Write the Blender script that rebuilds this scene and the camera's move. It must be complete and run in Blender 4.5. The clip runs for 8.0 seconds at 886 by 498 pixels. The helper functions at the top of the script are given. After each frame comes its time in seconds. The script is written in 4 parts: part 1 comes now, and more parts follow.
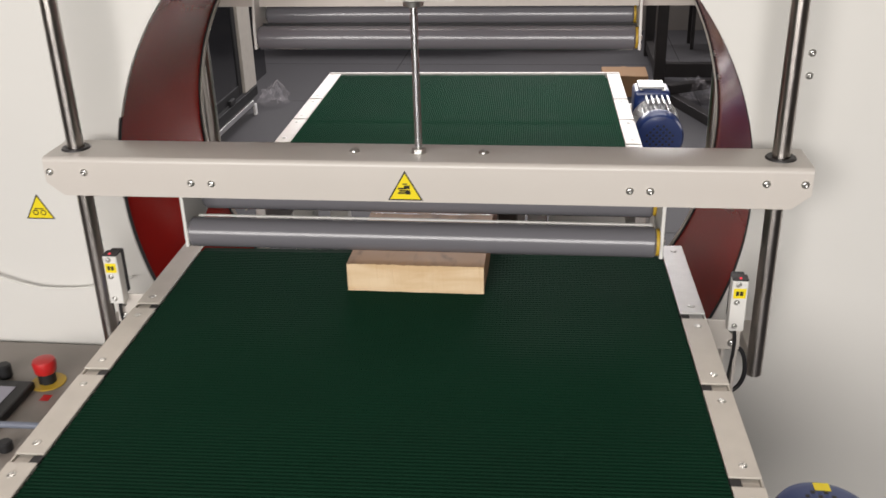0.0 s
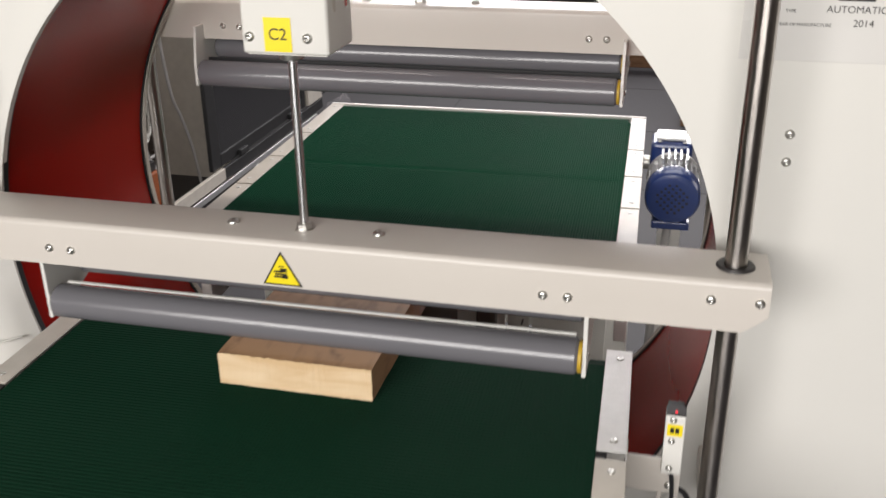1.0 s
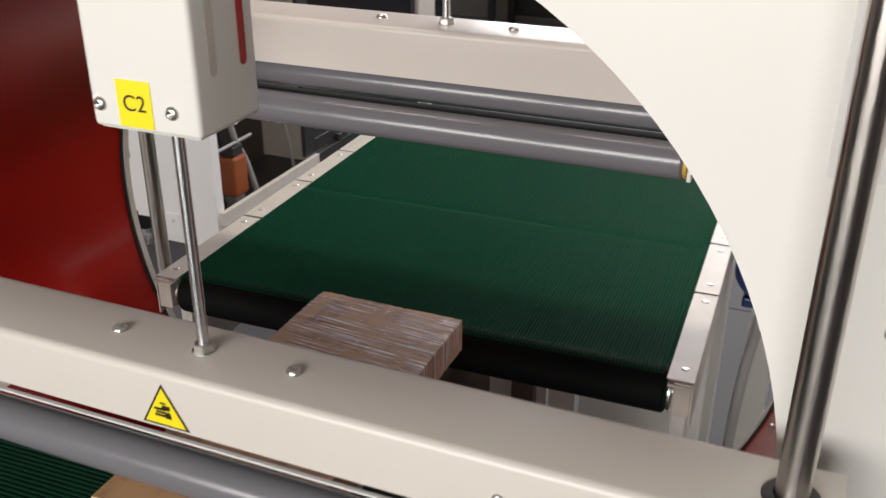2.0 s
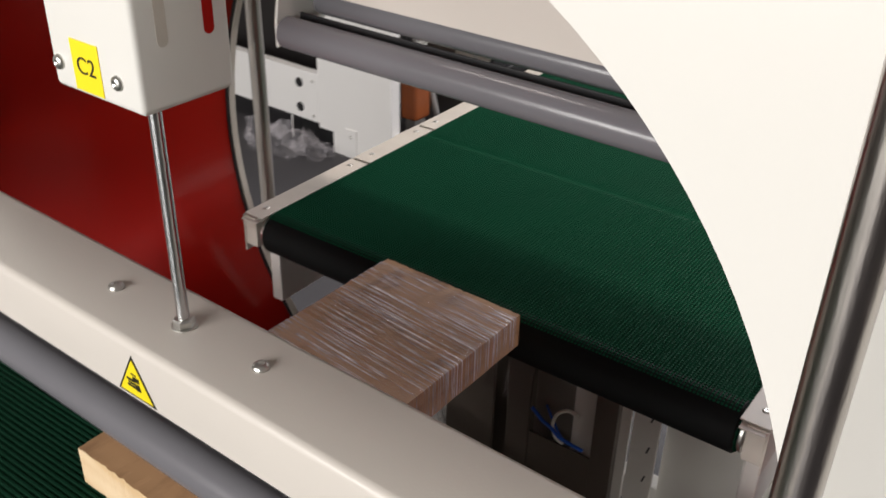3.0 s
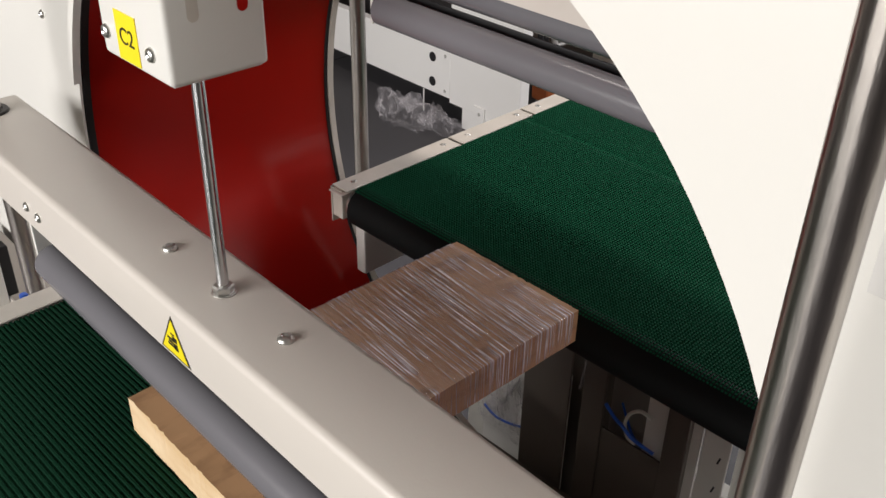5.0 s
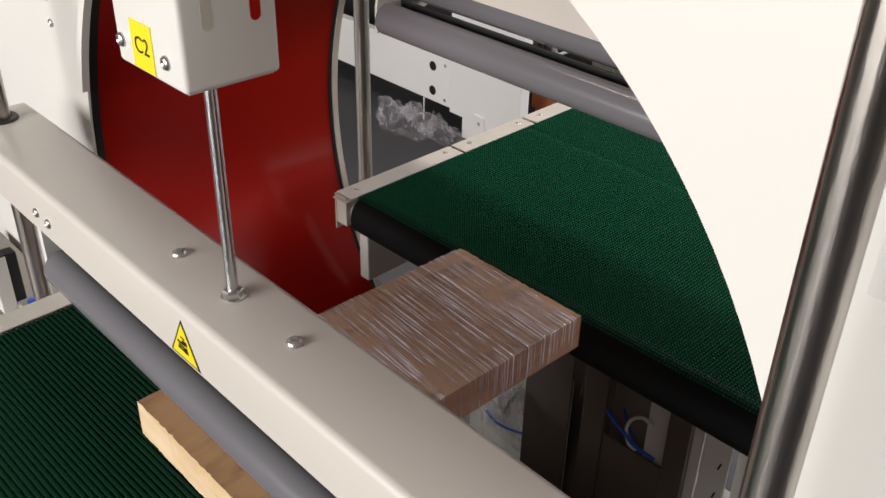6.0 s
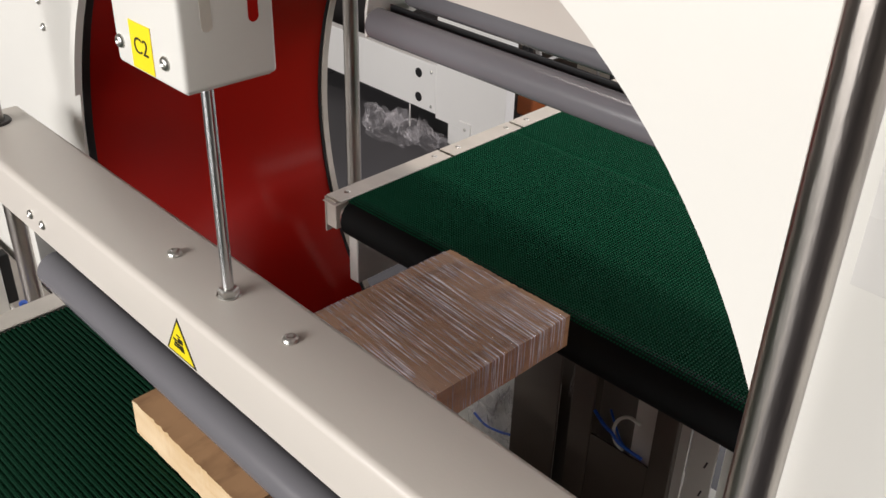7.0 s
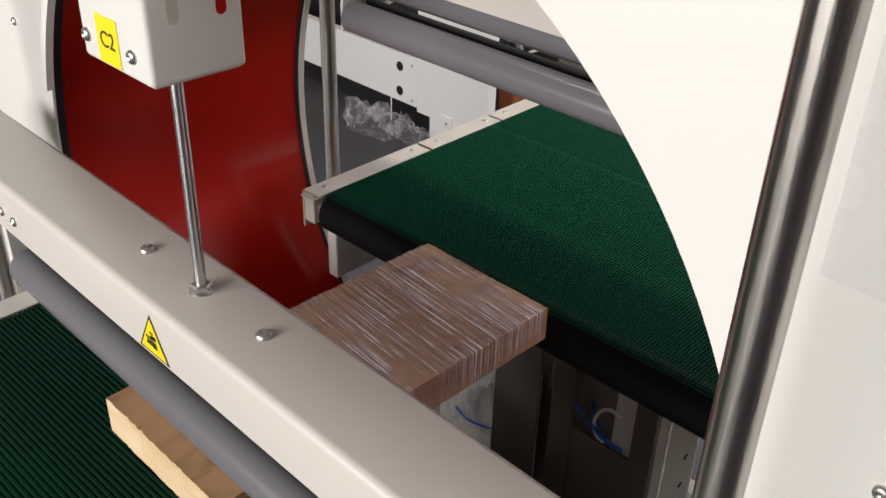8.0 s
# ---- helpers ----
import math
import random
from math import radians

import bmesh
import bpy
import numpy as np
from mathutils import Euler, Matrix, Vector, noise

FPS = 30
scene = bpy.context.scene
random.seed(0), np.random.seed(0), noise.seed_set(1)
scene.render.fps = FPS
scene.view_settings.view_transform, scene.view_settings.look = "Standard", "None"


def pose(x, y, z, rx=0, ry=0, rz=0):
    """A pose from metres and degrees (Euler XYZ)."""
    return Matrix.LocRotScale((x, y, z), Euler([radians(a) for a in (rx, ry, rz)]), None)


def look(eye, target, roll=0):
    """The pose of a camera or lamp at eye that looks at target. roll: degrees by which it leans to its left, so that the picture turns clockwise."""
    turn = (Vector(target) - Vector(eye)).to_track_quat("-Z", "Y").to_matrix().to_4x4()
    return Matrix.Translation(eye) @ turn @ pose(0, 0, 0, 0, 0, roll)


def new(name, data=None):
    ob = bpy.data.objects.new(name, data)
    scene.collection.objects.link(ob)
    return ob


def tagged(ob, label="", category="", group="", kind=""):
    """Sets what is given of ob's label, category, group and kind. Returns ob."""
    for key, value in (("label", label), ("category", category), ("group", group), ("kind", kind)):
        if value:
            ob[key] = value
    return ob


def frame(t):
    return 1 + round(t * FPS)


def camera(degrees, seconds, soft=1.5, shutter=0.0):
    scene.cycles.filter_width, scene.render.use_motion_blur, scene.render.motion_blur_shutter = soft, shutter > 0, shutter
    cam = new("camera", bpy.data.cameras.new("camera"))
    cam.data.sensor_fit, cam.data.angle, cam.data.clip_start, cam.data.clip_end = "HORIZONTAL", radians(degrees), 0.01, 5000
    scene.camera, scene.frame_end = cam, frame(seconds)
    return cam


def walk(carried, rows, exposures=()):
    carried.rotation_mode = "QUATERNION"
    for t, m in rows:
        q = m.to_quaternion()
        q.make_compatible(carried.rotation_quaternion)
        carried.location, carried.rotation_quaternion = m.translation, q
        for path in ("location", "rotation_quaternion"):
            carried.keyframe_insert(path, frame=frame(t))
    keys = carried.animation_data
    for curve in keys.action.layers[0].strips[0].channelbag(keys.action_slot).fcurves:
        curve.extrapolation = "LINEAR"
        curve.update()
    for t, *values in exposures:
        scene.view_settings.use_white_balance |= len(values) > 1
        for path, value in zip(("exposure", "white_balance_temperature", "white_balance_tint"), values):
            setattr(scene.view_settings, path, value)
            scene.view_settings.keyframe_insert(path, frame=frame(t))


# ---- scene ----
cam = camera(49.9, 8.0, shutter=0.4)
PATH = [
    (0, (0.237, -1.48, 1.687), (0.009, 0.328, 0.863), -1.5),
    (0.5, (0.347, -1.35, 1.687), (0.069, 0.455, 0.871), -2.2),
    (1, (0.504, -1.132, 1.692), (0.065, 0.645, 0.887), -0.7),
    (1.5, (0.553, -0.885, 1.697), (-0.008, 0.848, 0.871), -0.9),
    (1.7, (0.559, -0.778, 1.699), (-0.052, 0.932, 0.862), -0.5),
    (2.8, (0.664, -0.457, 1.724), (-0.302, 0.997, 0.748), 1.2),
    (3, (0.685, -0.421, 1.725), (-0.349, 0.962, 0.716), 1.4),
    (3.5, (0.721, -0.36, 1.726), (-0.446, 0.867, 0.66), 1.1),
    (4, (0.739, -0.345, 1.731), (-0.477, 0.817, 0.649), 1.5),
    (4.5, (0.749, -0.341, 1.732), (-0.477, 0.823, 0.665), 1.2),
    (6, (0.761, -0.36, 1.738), (-0.476, 0.819, 0.7), 1.3),
    (6.5, (0.762, -0.373, 1.739), (-0.465, 0.822, 0.705), 1.6),
    (7, (0.77, -0.38, 1.739), (-0.451, 0.828, 0.715), 1.7),
    (7.5, (0.77, -0.376, 1.737), (-0.429, 0.847, 0.704), 2.1),
    (8, (0.774, -0.369, 1.736), (-0.42, 0.858, 0.702), 1.8),
]
walk(cam, [(t, look(eye, target, roll)) for t, eye, target, roll in PATH], [(0, -0.40, 6950, 17), (0.5, -0.29, 6940, 16), (1.0, -0.23, 6930, 16), (1.7, -0.20, 6920, 16), (3.0, -0.02, 6900, 16), (8.0, 0.0, 6880, 16)])

# ---------------------------------------------------------------- light
world = bpy.data.worlds.new("hall_sky")
scene.world = world
world.use_nodes = True
wn = world.node_tree.nodes
sky = wn.new("ShaderNodeTexSky")
sky.sky_type = "NISHITA"
sky.sun_disc = False
sky.sun_elevation = radians(35)
sky.sun_rotation = radians(200)
wn["Background"].inputs[1].default_value = 0.12
world.node_tree.links.new(sky.outputs[0], wn["Background"].inputs[0])


def window_light(name, eye, target, wide, high, watts, colour):
    data = bpy.data.lights.new(name, "AREA")
    data.shape, data.size, data.size_y = "RECTANGLE", wide, high
    data.energy, data.color = watts, colour
    ob = new(name, data)
    ob.matrix_world = look(eye, target)
    return ob


window_light("window_light_front", (-0.5, -4.75, 2.45), (-0.1, 0.0, 1.2), 4.4, 1.7, 374, (0.945, 0.985, 0.98))
window_light("window_light_right", (6.2, 4.6, 2.6), (-0.5, 0.8, 1.1), 3.6, 2.4, 85, (1.0, 0.97, 0.94))
window_light("rooflight_far", (0.4, 5.0, 4.95), (0.4, 4.8, 0.0), 4.0, 2.4, 125, (0.88, 0.94, 1.0))
window_light("rooflight_machine", (-0.8, 0.95, 4.95), (-0.8, 0.96, 0.0), 3.6, 0.5, 92, (1.0, 0.95, 0.90))
window_light("window_light_far", (0.3, 8.24, 3.0), (0.3, 0.0, 1.6), 6.0, 1.4, 400, (0.95, 0.98, 1.0))

# ---------------------------------------------------------------- materials


def material(name, colour, rough=0.5, metal=0.0, spread=0.06, scale=8.0, fine=120.0, bump=0.05, coat=0.0, stretch=(1, 1, 1), vary=0.07):
    """Paint, metal, plastic or cloth with two scales of variation and a fine relief."""
    m = bpy.data.materials.new(name)
    m.use_nodes = True
    nt = m.node_tree
    n, ln = nt.nodes, nt.links.new
    b = n["Principled BSDF"]
    co = n.new("ShaderNodeTexCoord")
    mp = n.new("ShaderNodeMapping")
    mp.inputs["Scale"].default_value = stretch
    ln(co.outputs["Object"], mp.inputs["Vector"])
    big, small = n.new("ShaderNodeTexNoise"), n.new("ShaderNodeTexNoise")
    big.inputs["Scale"].default_value, small.inputs["Scale"].default_value = scale, fine
    big.inputs["Detail"].default_value = 5
    ln(mp.outputs[0], big.inputs["Vector"])
    ln(mp.outputs[0], small.inputs["Vector"])
    mix = n.new("ShaderNodeMix")
    mix.data_type = "RGBA"
    mix.inputs[6].default_value = (*[c * (1 - spread) for c in colour], 1)
    mix.inputs[7].default_value = (*[min(1, c * (1 + spread)) for c in colour], 1)
    ln(big.outputs["Fac"], mix.inputs[0])
    ln(mix.outputs[2], b.inputs["Base Color"])
    rr = n.new("ShaderNodeMapRange")
    rr.inputs[3].default_value, rr.inputs[4].default_value = max(0.02, rough - vary), min(1, rough + vary)
    ln(big.outputs["Fac"], rr.inputs[0])
    ln(rr.outputs[0], b.inputs["Roughness"])
    bp = n.new("ShaderNodeBump")
    bp.inputs["Strength"].default_value, bp.inputs["Distance"].default_value = bump, 0.002
    ln(small.outputs["Fac"], bp.inputs["Height"])
    ln(bp.outputs[0], b.inputs["Normal"])
    b.inputs["Metallic"].default_value = metal
    b.inputs["Coat Weight"].default_value = coat
    b.inputs["Coat Roughness"].default_value = 0.1
    return m


def plank_material(name, light, dark, along, rough=0.6, rings=9.0, blotch=0.5, knots=0.0):
    m = material(name, light, rough)
    nt = m.node_tree
    n, ln = nt.nodes, nt.links.new
    b = n["Principled BSDF"]
    co = n.new("ShaderNodeTexCoord")
    mp = n.new("ShaderNodeMapping")
    mp.inputs["Scale"].default_value = along
    ln(co.outputs["Object"], mp.inputs["Vector"])
    w = n.new("ShaderNodeTexNoise")
    w.inputs["Scale"].default_value, w.inputs["Detail"].default_value, w.inputs["Distortion"].default_value = rings, 8, 0.6
    ln(mp.outputs[0], w.inputs["Vector"])
    k = n.new("ShaderNodeTexNoise")
    k.inputs["Scale"].default_value, k.inputs["Detail"].default_value = 11, 4
    ln(co.outputs["Object"], k.inputs["Vector"])
    add = n.new("ShaderNodeMath")
    add.operation = "MULTIPLY_ADD"
    add.inputs[1].default_value = blotch
    ln(k.outputs["Fac"], add.inputs[0])
    ln(w.outputs["Fac"], add.inputs[2])
    rp = n.new("ShaderNodeValToRGB")
    rp.color_ramp.elements[0].position, rp.color_ramp.elements[0].color = 0.5, (*dark, 1)
    rp.color_ramp.elements[1].position, rp.color_ramp.elements[1].color = 0.98, (*light, 1)
    ln(add.outputs[0], rp.inputs[0])
    # scattered dark knots and saw stains, drawn out a little along the grain
    warp, at = n.new("ShaderNodeVectorMath"), n.new("ShaderNodeMapping")
    warp.operation = "MULTIPLY_ADD"
    warp.inputs[1].default_value = (0.11, 0.11, 0.11)
    at.inputs["Scale"].default_value = (26, 11, 26)
    ln(k.outputs["Color"], warp.inputs[0])
    ln(co.outputs["Object"], warp.inputs[2])
    ln(warp.outputs[0], at.inputs["Vector"])
    spot, core, mix = n.new("ShaderNodeTexVoronoi"), n.new("ShaderNodeMapRange"), n.new("ShaderNodeMix")
    spot.inputs["Scale"].default_value = 1.0
    core.inputs[1].default_value, core.inputs[2].default_value = 0.02, 0.30
    core.inputs[3].default_value, core.inputs[4].default_value = knots, 0.0
    mix.data_type = "RGBA"
    mix.inputs[7].default_value = (dark[0] * 0.7, dark[1] * 0.65, dark[2] * 0.6, 1)
    ln(at.outputs[0], spot.inputs["Vector"])
    ln(spot.outputs["Distance"], core.inputs[0])
    ln(core.outputs[0], mix.inputs[0])
    ln(rp.outputs[0], mix.inputs[6])
    ln(mix.outputs[2], b.inputs["Base Color"])
    bp = n.new("ShaderNodeBump")
    bp.inputs["Strength"].default_value, bp.inputs["Distance"].default_value = 0.25, 0.002
    ln(w.outputs["Fac"], bp.inputs["Height"])
    ln(bp.outputs[0], b.inputs["Normal"])
    return m


CREAM = material("cream_powder_coat", (0.70, 0.685, 0.645), 0.40, spread=0.025, scale=3, fine=500, bump=0.015)
BEAM_PAINT = material("beige_powder_coat", (0.60, 0.555, 0.505), 0.34, spread=0.035, scale=5, fine=420, bump=0.04)
RAIL_PAINT = material("worn_rail_paint", (0.56, 0.52, 0.46), 0.36, spread=0.14, scale=22, fine=300, bump=0.12)
RED = material("red_enamel", (0.37, 0.010, 0.006), 0.20, spread=0.10, scale=4, fine=60, bump=0.03, coat=0.0)
BLACK = material("black_rubber", (0.012, 0.012, 0.013), 0.55, spread=0.2, scale=30)
# The belt nose's darkness is put into this black; the green belt turns underneath.
NOSE_BLACK = material("nose_black", (0.005, 0.006, 0.006), 0.7, spread=0.2, scale=30)
NOSE_BLACK.node_tree.nodes["Principled BSDF"].inputs["Specular IOR Level"].default_value = 0.12
PLATE_ALU = material("bright_cast_plate", (0.66, 0.65, 0.63), 0.42, 0.25, spread=0.14, scale=60, fine=260, bump=0.25)
# Brown-grey frame paint that also carries shade under the belt and in the bay.
UNDER_SHADED = material("brown_grey_frame_with_shade", (0.095, 0.074, 0.060), 0.45, spread=0.12, scale=9)
# Lengthwise colour streaks put in the bright and dark lines reflected along the columns.
STEEL = material("ground_steel", (0.44, 0.41, 0.385), 0.23, 1.0, spread=0.38, scale=70, fine=300, bump=0.12, stretch=(1, 1, 0.15))
CHROME = material("polished_rod_steel", (0.62, 0.62, 0.63), 0.12, 1.0, spread=0.08, scale=20)
ZINC = material("zinc_screw", (0.64, 0.63, 0.60), 0.34, 1.0, spread=0.15, scale=60)


def ground_round(m, rough, amount):
    """Grinding marks run round the bar and draw its reflections out along it."""
    n, ln = m.node_tree.nodes, m.node_tree.links.new
    b, tg = n["Principled BSDF"], n.new("ShaderNodeTangent")
    tg.direction_type, tg.axis = "RADIAL", "Z"
    ln(tg.outputs[0], b.inputs["Tangent"])
    b.inputs["Anisotropic"].default_value, b.inputs["Anisotropic Rotation"].default_value = amount, 0.25
    for k in list(b.inputs["Roughness"].links):
        m.node_tree.links.remove(k)
    b.inputs["Roughness"].default_value = rough


ground_round(STEEL, 0.28, 0.8)
ground_round(CHROME, 0.27, 0.9)
ROLLER = material("grey_roller_plastic", (0.150, 0.146, 0.158), 0.22, spread=0.04, scale=6, fine=40, bump=0.006, vary=0.02)
YELLOW = material("yellow_sticker", (0.86, 0.68, 0.02), 0.38, spread=0.04)
INK = material("black_print", (0.015, 0.014, 0.012), 0.45)
CAP = material("yellow_end_cap", (0.52, 0.33, 0.03), 0.5, spread=0.2, scale=40)
BLUE = material("blue_motor_paint", (0.008, 0.032, 0.15), 0.3, spread=0.15, scale=20, coat=0.3)
ALU = material("cast_aluminium", (0.66, 0.66, 0.66), 0.38, 0.9, spread=0.15, scale=40, fine=300, bump=0.2)
HOSE_BLUE = material("blue_air_hose", (0.02, 0.12, 0.62), 0.3)
HOSE_GREY = material("grey_cable", (0.35, 0.34, 0.33), 0.5)
HOSE_WHITE = material("white_cable", (0.72, 0.71, 0.66), 0.5)
HOSE_BLUEGREY = material("blue_grey_hose", (0.16, 0.18, 0.23), 0.45)
HOSE_BLACK = material("black_cable", (0.02, 0.02, 0.022), 0.45)
ESTOP_RED = material("red_button_plastic", (0.55, 0.02, 0.02), 0.35, spread=0.05)
ORANGE = material("orange_housing", (0.30, 0.075, 0.018), 0.45, spread=0.2, scale=20)
PAPER = material("silver_nameplate", (0.68, 0.665, 0.64), 0.26, 0.0, spread=0.03)
CONCRETE = material("hall_floor", (0.048, 0.046, 0.051), 0.68, spread=0.22, scale=1.6, fine=60, bump=0.12)
JOINT = material("dark_joint_filler", (0.018, 0.017, 0.018), 0.8)
PLASTER = material("hall_plaster", (0.20, 0.18, 0.16), 0.8, spread=0.06, scale=1.2, fine=40, bump=0.15)
CEILING = material("hall_ceiling_sheet", (0.14, 0.128, 0.115), 0.7, spread=0.06, scale=1.0)
CARD = material("brown_cardboard", (0.36, 0.21, 0.11), 0.75, spread=0.1, scale=6, fine=120, bump=0.1)
DARK_STEEL = material("dark_steel_frame", (0.035, 0.032, 0.032), 0.45, 0.3, spread=0.25, scale=12)
SMOKED = material("smoked_black_panel", (0.016, 0.016, 0.018), 0.16, spread=0.2, scale=3)
SCREEN = material("display_film", (0.34, 0.33, 0.40), 0.18, spread=0.08, scale=20)
PLANK = plank_material("brown_plank", (0.42, 0.235, 0.115), (0.12, 0.052, 0.023), (4.5, 1.1, 4.5), blotch=0.95, knots=0.6)
PLANK_END = plank_material("pale_end_grain", (0.80, 0.64, 0.44), (0.62, 0.43, 0.24), (1.2, 6, 6), rings=7, blotch=0.25)
# The desk's shade is put into this darker beige; the back plate shares it.
DESK_SHADED = material("desk_beige_with_shade", (0.25, 0.22, 0.195), 0.42, spread=0.06, scale=10, fine=300, bump=0.1)
CARTON_WHITE = material("white_carton", (0.80, 0.79, 0.77), 0.35, spread=0.06, scale=14, fine=90, bump=0.3)
CAB_WHITE = material("white_cabinet_paint", (0.84, 0.83, 0.81), 0.4, spread=0.03, scale=3, fine=400, bump=0.02)
CRATE = plank_material("crate_wood", (0.30, 0.16, 0.08), (0.12, 0.05, 0.02), (1, 6, 6))


def belt_material(name, weave, colour):
    """Green belt cover: ridges are modelled, the cross weave is fine relief."""
    m = material(name, colour, 0.7, spread=0.16, scale=5, fine=200, bump=0.1)
    nt = m.node_tree
    n, ln = nt.nodes, nt.links.new
    co = n.new("ShaderNodeTexCoord")
    n["Principled BSDF"].inputs["Specular IOR Level"].default_value = 0.06
    w = n.new("ShaderNodeTexWave")
    w.bands_direction = "X"
    w.inputs["Scale"].default_value = 0.314 / 0.006
    ln(co.outputs["Object"], w.inputs["Vector"])
    bp = n.new("ShaderNodeBump")
    bp.inputs["Strength"].default_value, bp.inputs["Distance"].default_value = weave, 0.003
    ln(w.outputs["Fac"], bp.inputs["Height"])
    ln(bp.outputs[0], n["Principled BSDF"].inputs["Normal"])
    return m


# The low light on the near belt is put into its darker green.
BELT_NEAR = belt_material("green_ridged_belt", 0.12, (0.0018, 0.0240, 0.0115))
BELT_FAR = belt_material("green_waffle_belt", 0.03, (0.0033, 0.068, 0.033))


def film_material(name, haze, thin=(0.46, 0.74)):
    m = bpy.data.materials.new(name)
    m.use_nodes = True
    n, ln = m.node_tree.nodes, m.node_tree.links.new
    b = n["Principled BSDF"]
    b.inputs["Base Color"].default_value = (0.86, 0.82, 0.86, 1)
    b.inputs["Roughness"].default_value = 0.12
    co = n.new("ShaderNodeTexCoord")
    turn, mp = n.new("ShaderNodeMapping"), n.new("ShaderNodeMapping")
    turn.inputs["Rotation"].default_value = (0, 0, radians(4))
    mp.inputs["Scale"].default_value = (3.0, 165, 3.0)
    ln(co.outputs["Object"], turn.inputs["Vector"])
    ln(turn.outputs[0], mp.inputs["Vector"])
    nz, wide = n.new("ShaderNodeTexNoise"), n.new("ShaderNodeTexNoise")
    nz.inputs["Scale"].default_value, nz.inputs["Detail"].default_value, nz.inputs["Distortion"].default_value = 2.4, 4, 0.35
    wide.inputs["Scale"].default_value, wide.inputs["Detail"].default_value = 16, 2
    ln(mp.outputs[0], nz.inputs["Vector"])
    ln(co.outputs["Object"], wide.inputs["Vector"])
    # Glints along the folds are put in as pale, more opaque streaks.
    glint, patch = n.new("ShaderNodeMapRange"), n.new("ShaderNodeMapRange")
    glint.inputs[1].default_value, glint.inputs[2].default_value = thin
    patch.inputs[1].default_value, patch.inputs[2].default_value = 0.36, 0.62
    patch.inputs[3].default_value, patch.inputs[4].default_value = haze * 0.5, haze * 3.0
    ln(nz.outputs["Fac"], glint.inputs[0])
    ln(wide.outputs["Fac"], patch.inputs[0])
    al = n.new("ShaderNodeMath")
    al.operation = "MULTIPLY_ADD"
    al.inputs[2].default_value = haze * 0.25
    ln(glint.outputs[0], al.inputs[0])
    ln(patch.outputs[0], al.inputs[1])
    ln(al.outputs[0], b.inputs["Alpha"])
    bp = n.new("ShaderNodeBump")
    bp.inputs["Strength"].default_value, bp.inputs["Distance"].default_value = 0.7, 0.003
    ln(nz.outputs["Fac"], bp.inputs["Height"])
    ln(bp.outputs[0], b.inputs["Normal"])
    return m


FILM = film_material("clear_stretch_film", 0.40, (0.49, 0.67))
SCRAP_FILM = film_material("crumpled_clear_film", 0.16)

# ---------------------------------------------------------------- mesh helpers


def part(name, bm, mat, parent=None, label="", smooth=False):
    me = bpy.data.meshes.new(name)
    bm.to_mesh(me)
    bm.free()
    for mm in mat if isinstance(mat, (list, tuple)) else (mat,):
        me.materials.append(mm)
    if smooth:
        for p in me.polygons:
            p.use_smooth = True
    ob = new(name, me)
    ob.parent = parent
    if label:
        ob["label"] = label
    return ob


def smooth_part(name, bm, mat, parent=None, label="", angle=40):
    for e in bm.edges:
        e.smooth = len(e.link_faces) == 2 and e.calc_face_angle(0) < radians(angle)
    return part(name, bm, mat, parent, label, True)


def thing(name, label, category, group="", kind="", at=None):
    ob = new(name)
    ob.empty_display_size = 0.05
    if at is not None:
        ob.matrix_world = at
    return tagged(ob, label, category, group, kind)


def box(x0, x1, y0, y1, z0, z1, bevel=0.0, seg=2, bm=None):
    own = bmesh.new()
    bmesh.ops.create_cube(own, size=1)
    for v in own.verts:
        v.co = ((x0 + x1) / 2 + v.co.x * (x1 - x0), (y0 + y1) / 2 + v.co.y * (y1 - y0), (z0 + z1) / 2 + v.co.z * (z1 - z0))
    if bevel:
        bmesh.ops.bevel(own, geom=own.edges[:], offset=bevel, segments=seg, profile=0.5, affect="EDGES")
    return merge(bm, own)


def merge(bm, own):
    if bm is None:
        return own
    me = bpy.data.meshes.new("piece")
    own.to_mesh(me)
    own.free()
    bm.from_mesh(me)
    bpy.data.meshes.remove(me)
    return bm


AXES = {"x": Matrix.Rotation(radians(90), 4, "Y"), "y": Matrix.Rotation(radians(-90), 4, "X"), "z": Matrix.Identity(4)}


def lathe(profile, origin, axis="z", steps=32, bm=None, flip=False):
    """A turned body: profile of (radius, height along the axis)."""
    own = bmesh.new()
    m = Matrix.Translation(origin) @ AXES[axis]
    rings = []
    for r, h in profile:
        if r < 1e-6:
            rings.append([own.verts.new(m @ Vector((0, 0, h)))])
        else:
            rings.append([own.verts.new(m @ Vector((r * math.cos(a), r * math.sin(a), h))) for a in [2 * math.pi * i / steps for i in range(steps)]])
    for a, b in zip(rings, rings[1:]):
        for i in range(steps):
            j = (i + 1) % steps
            if len(a) == 1 and len(b) == 1:
                continue
            if len(a) == 1:
                own.faces.new((a[0], b[i], b[j]))
            elif len(b) == 1:
                own.faces.new((a[i], a[j], b[0]))
            else:
                own.faces.new((a[i], a[j], b[j], b[i]))
    bmesh.ops.recalc_face_normals(own, faces=own.faces)
    return merge(bm, own)


def rod(r, a, b, axis, origin, bevel=0.001, steps=32, bm=None):
    return lathe([(0, a), (r - bevel, a), (r, a + bevel), (r, b - bevel), (r - bevel, b), (0, b)], origin, axis, steps, bm)


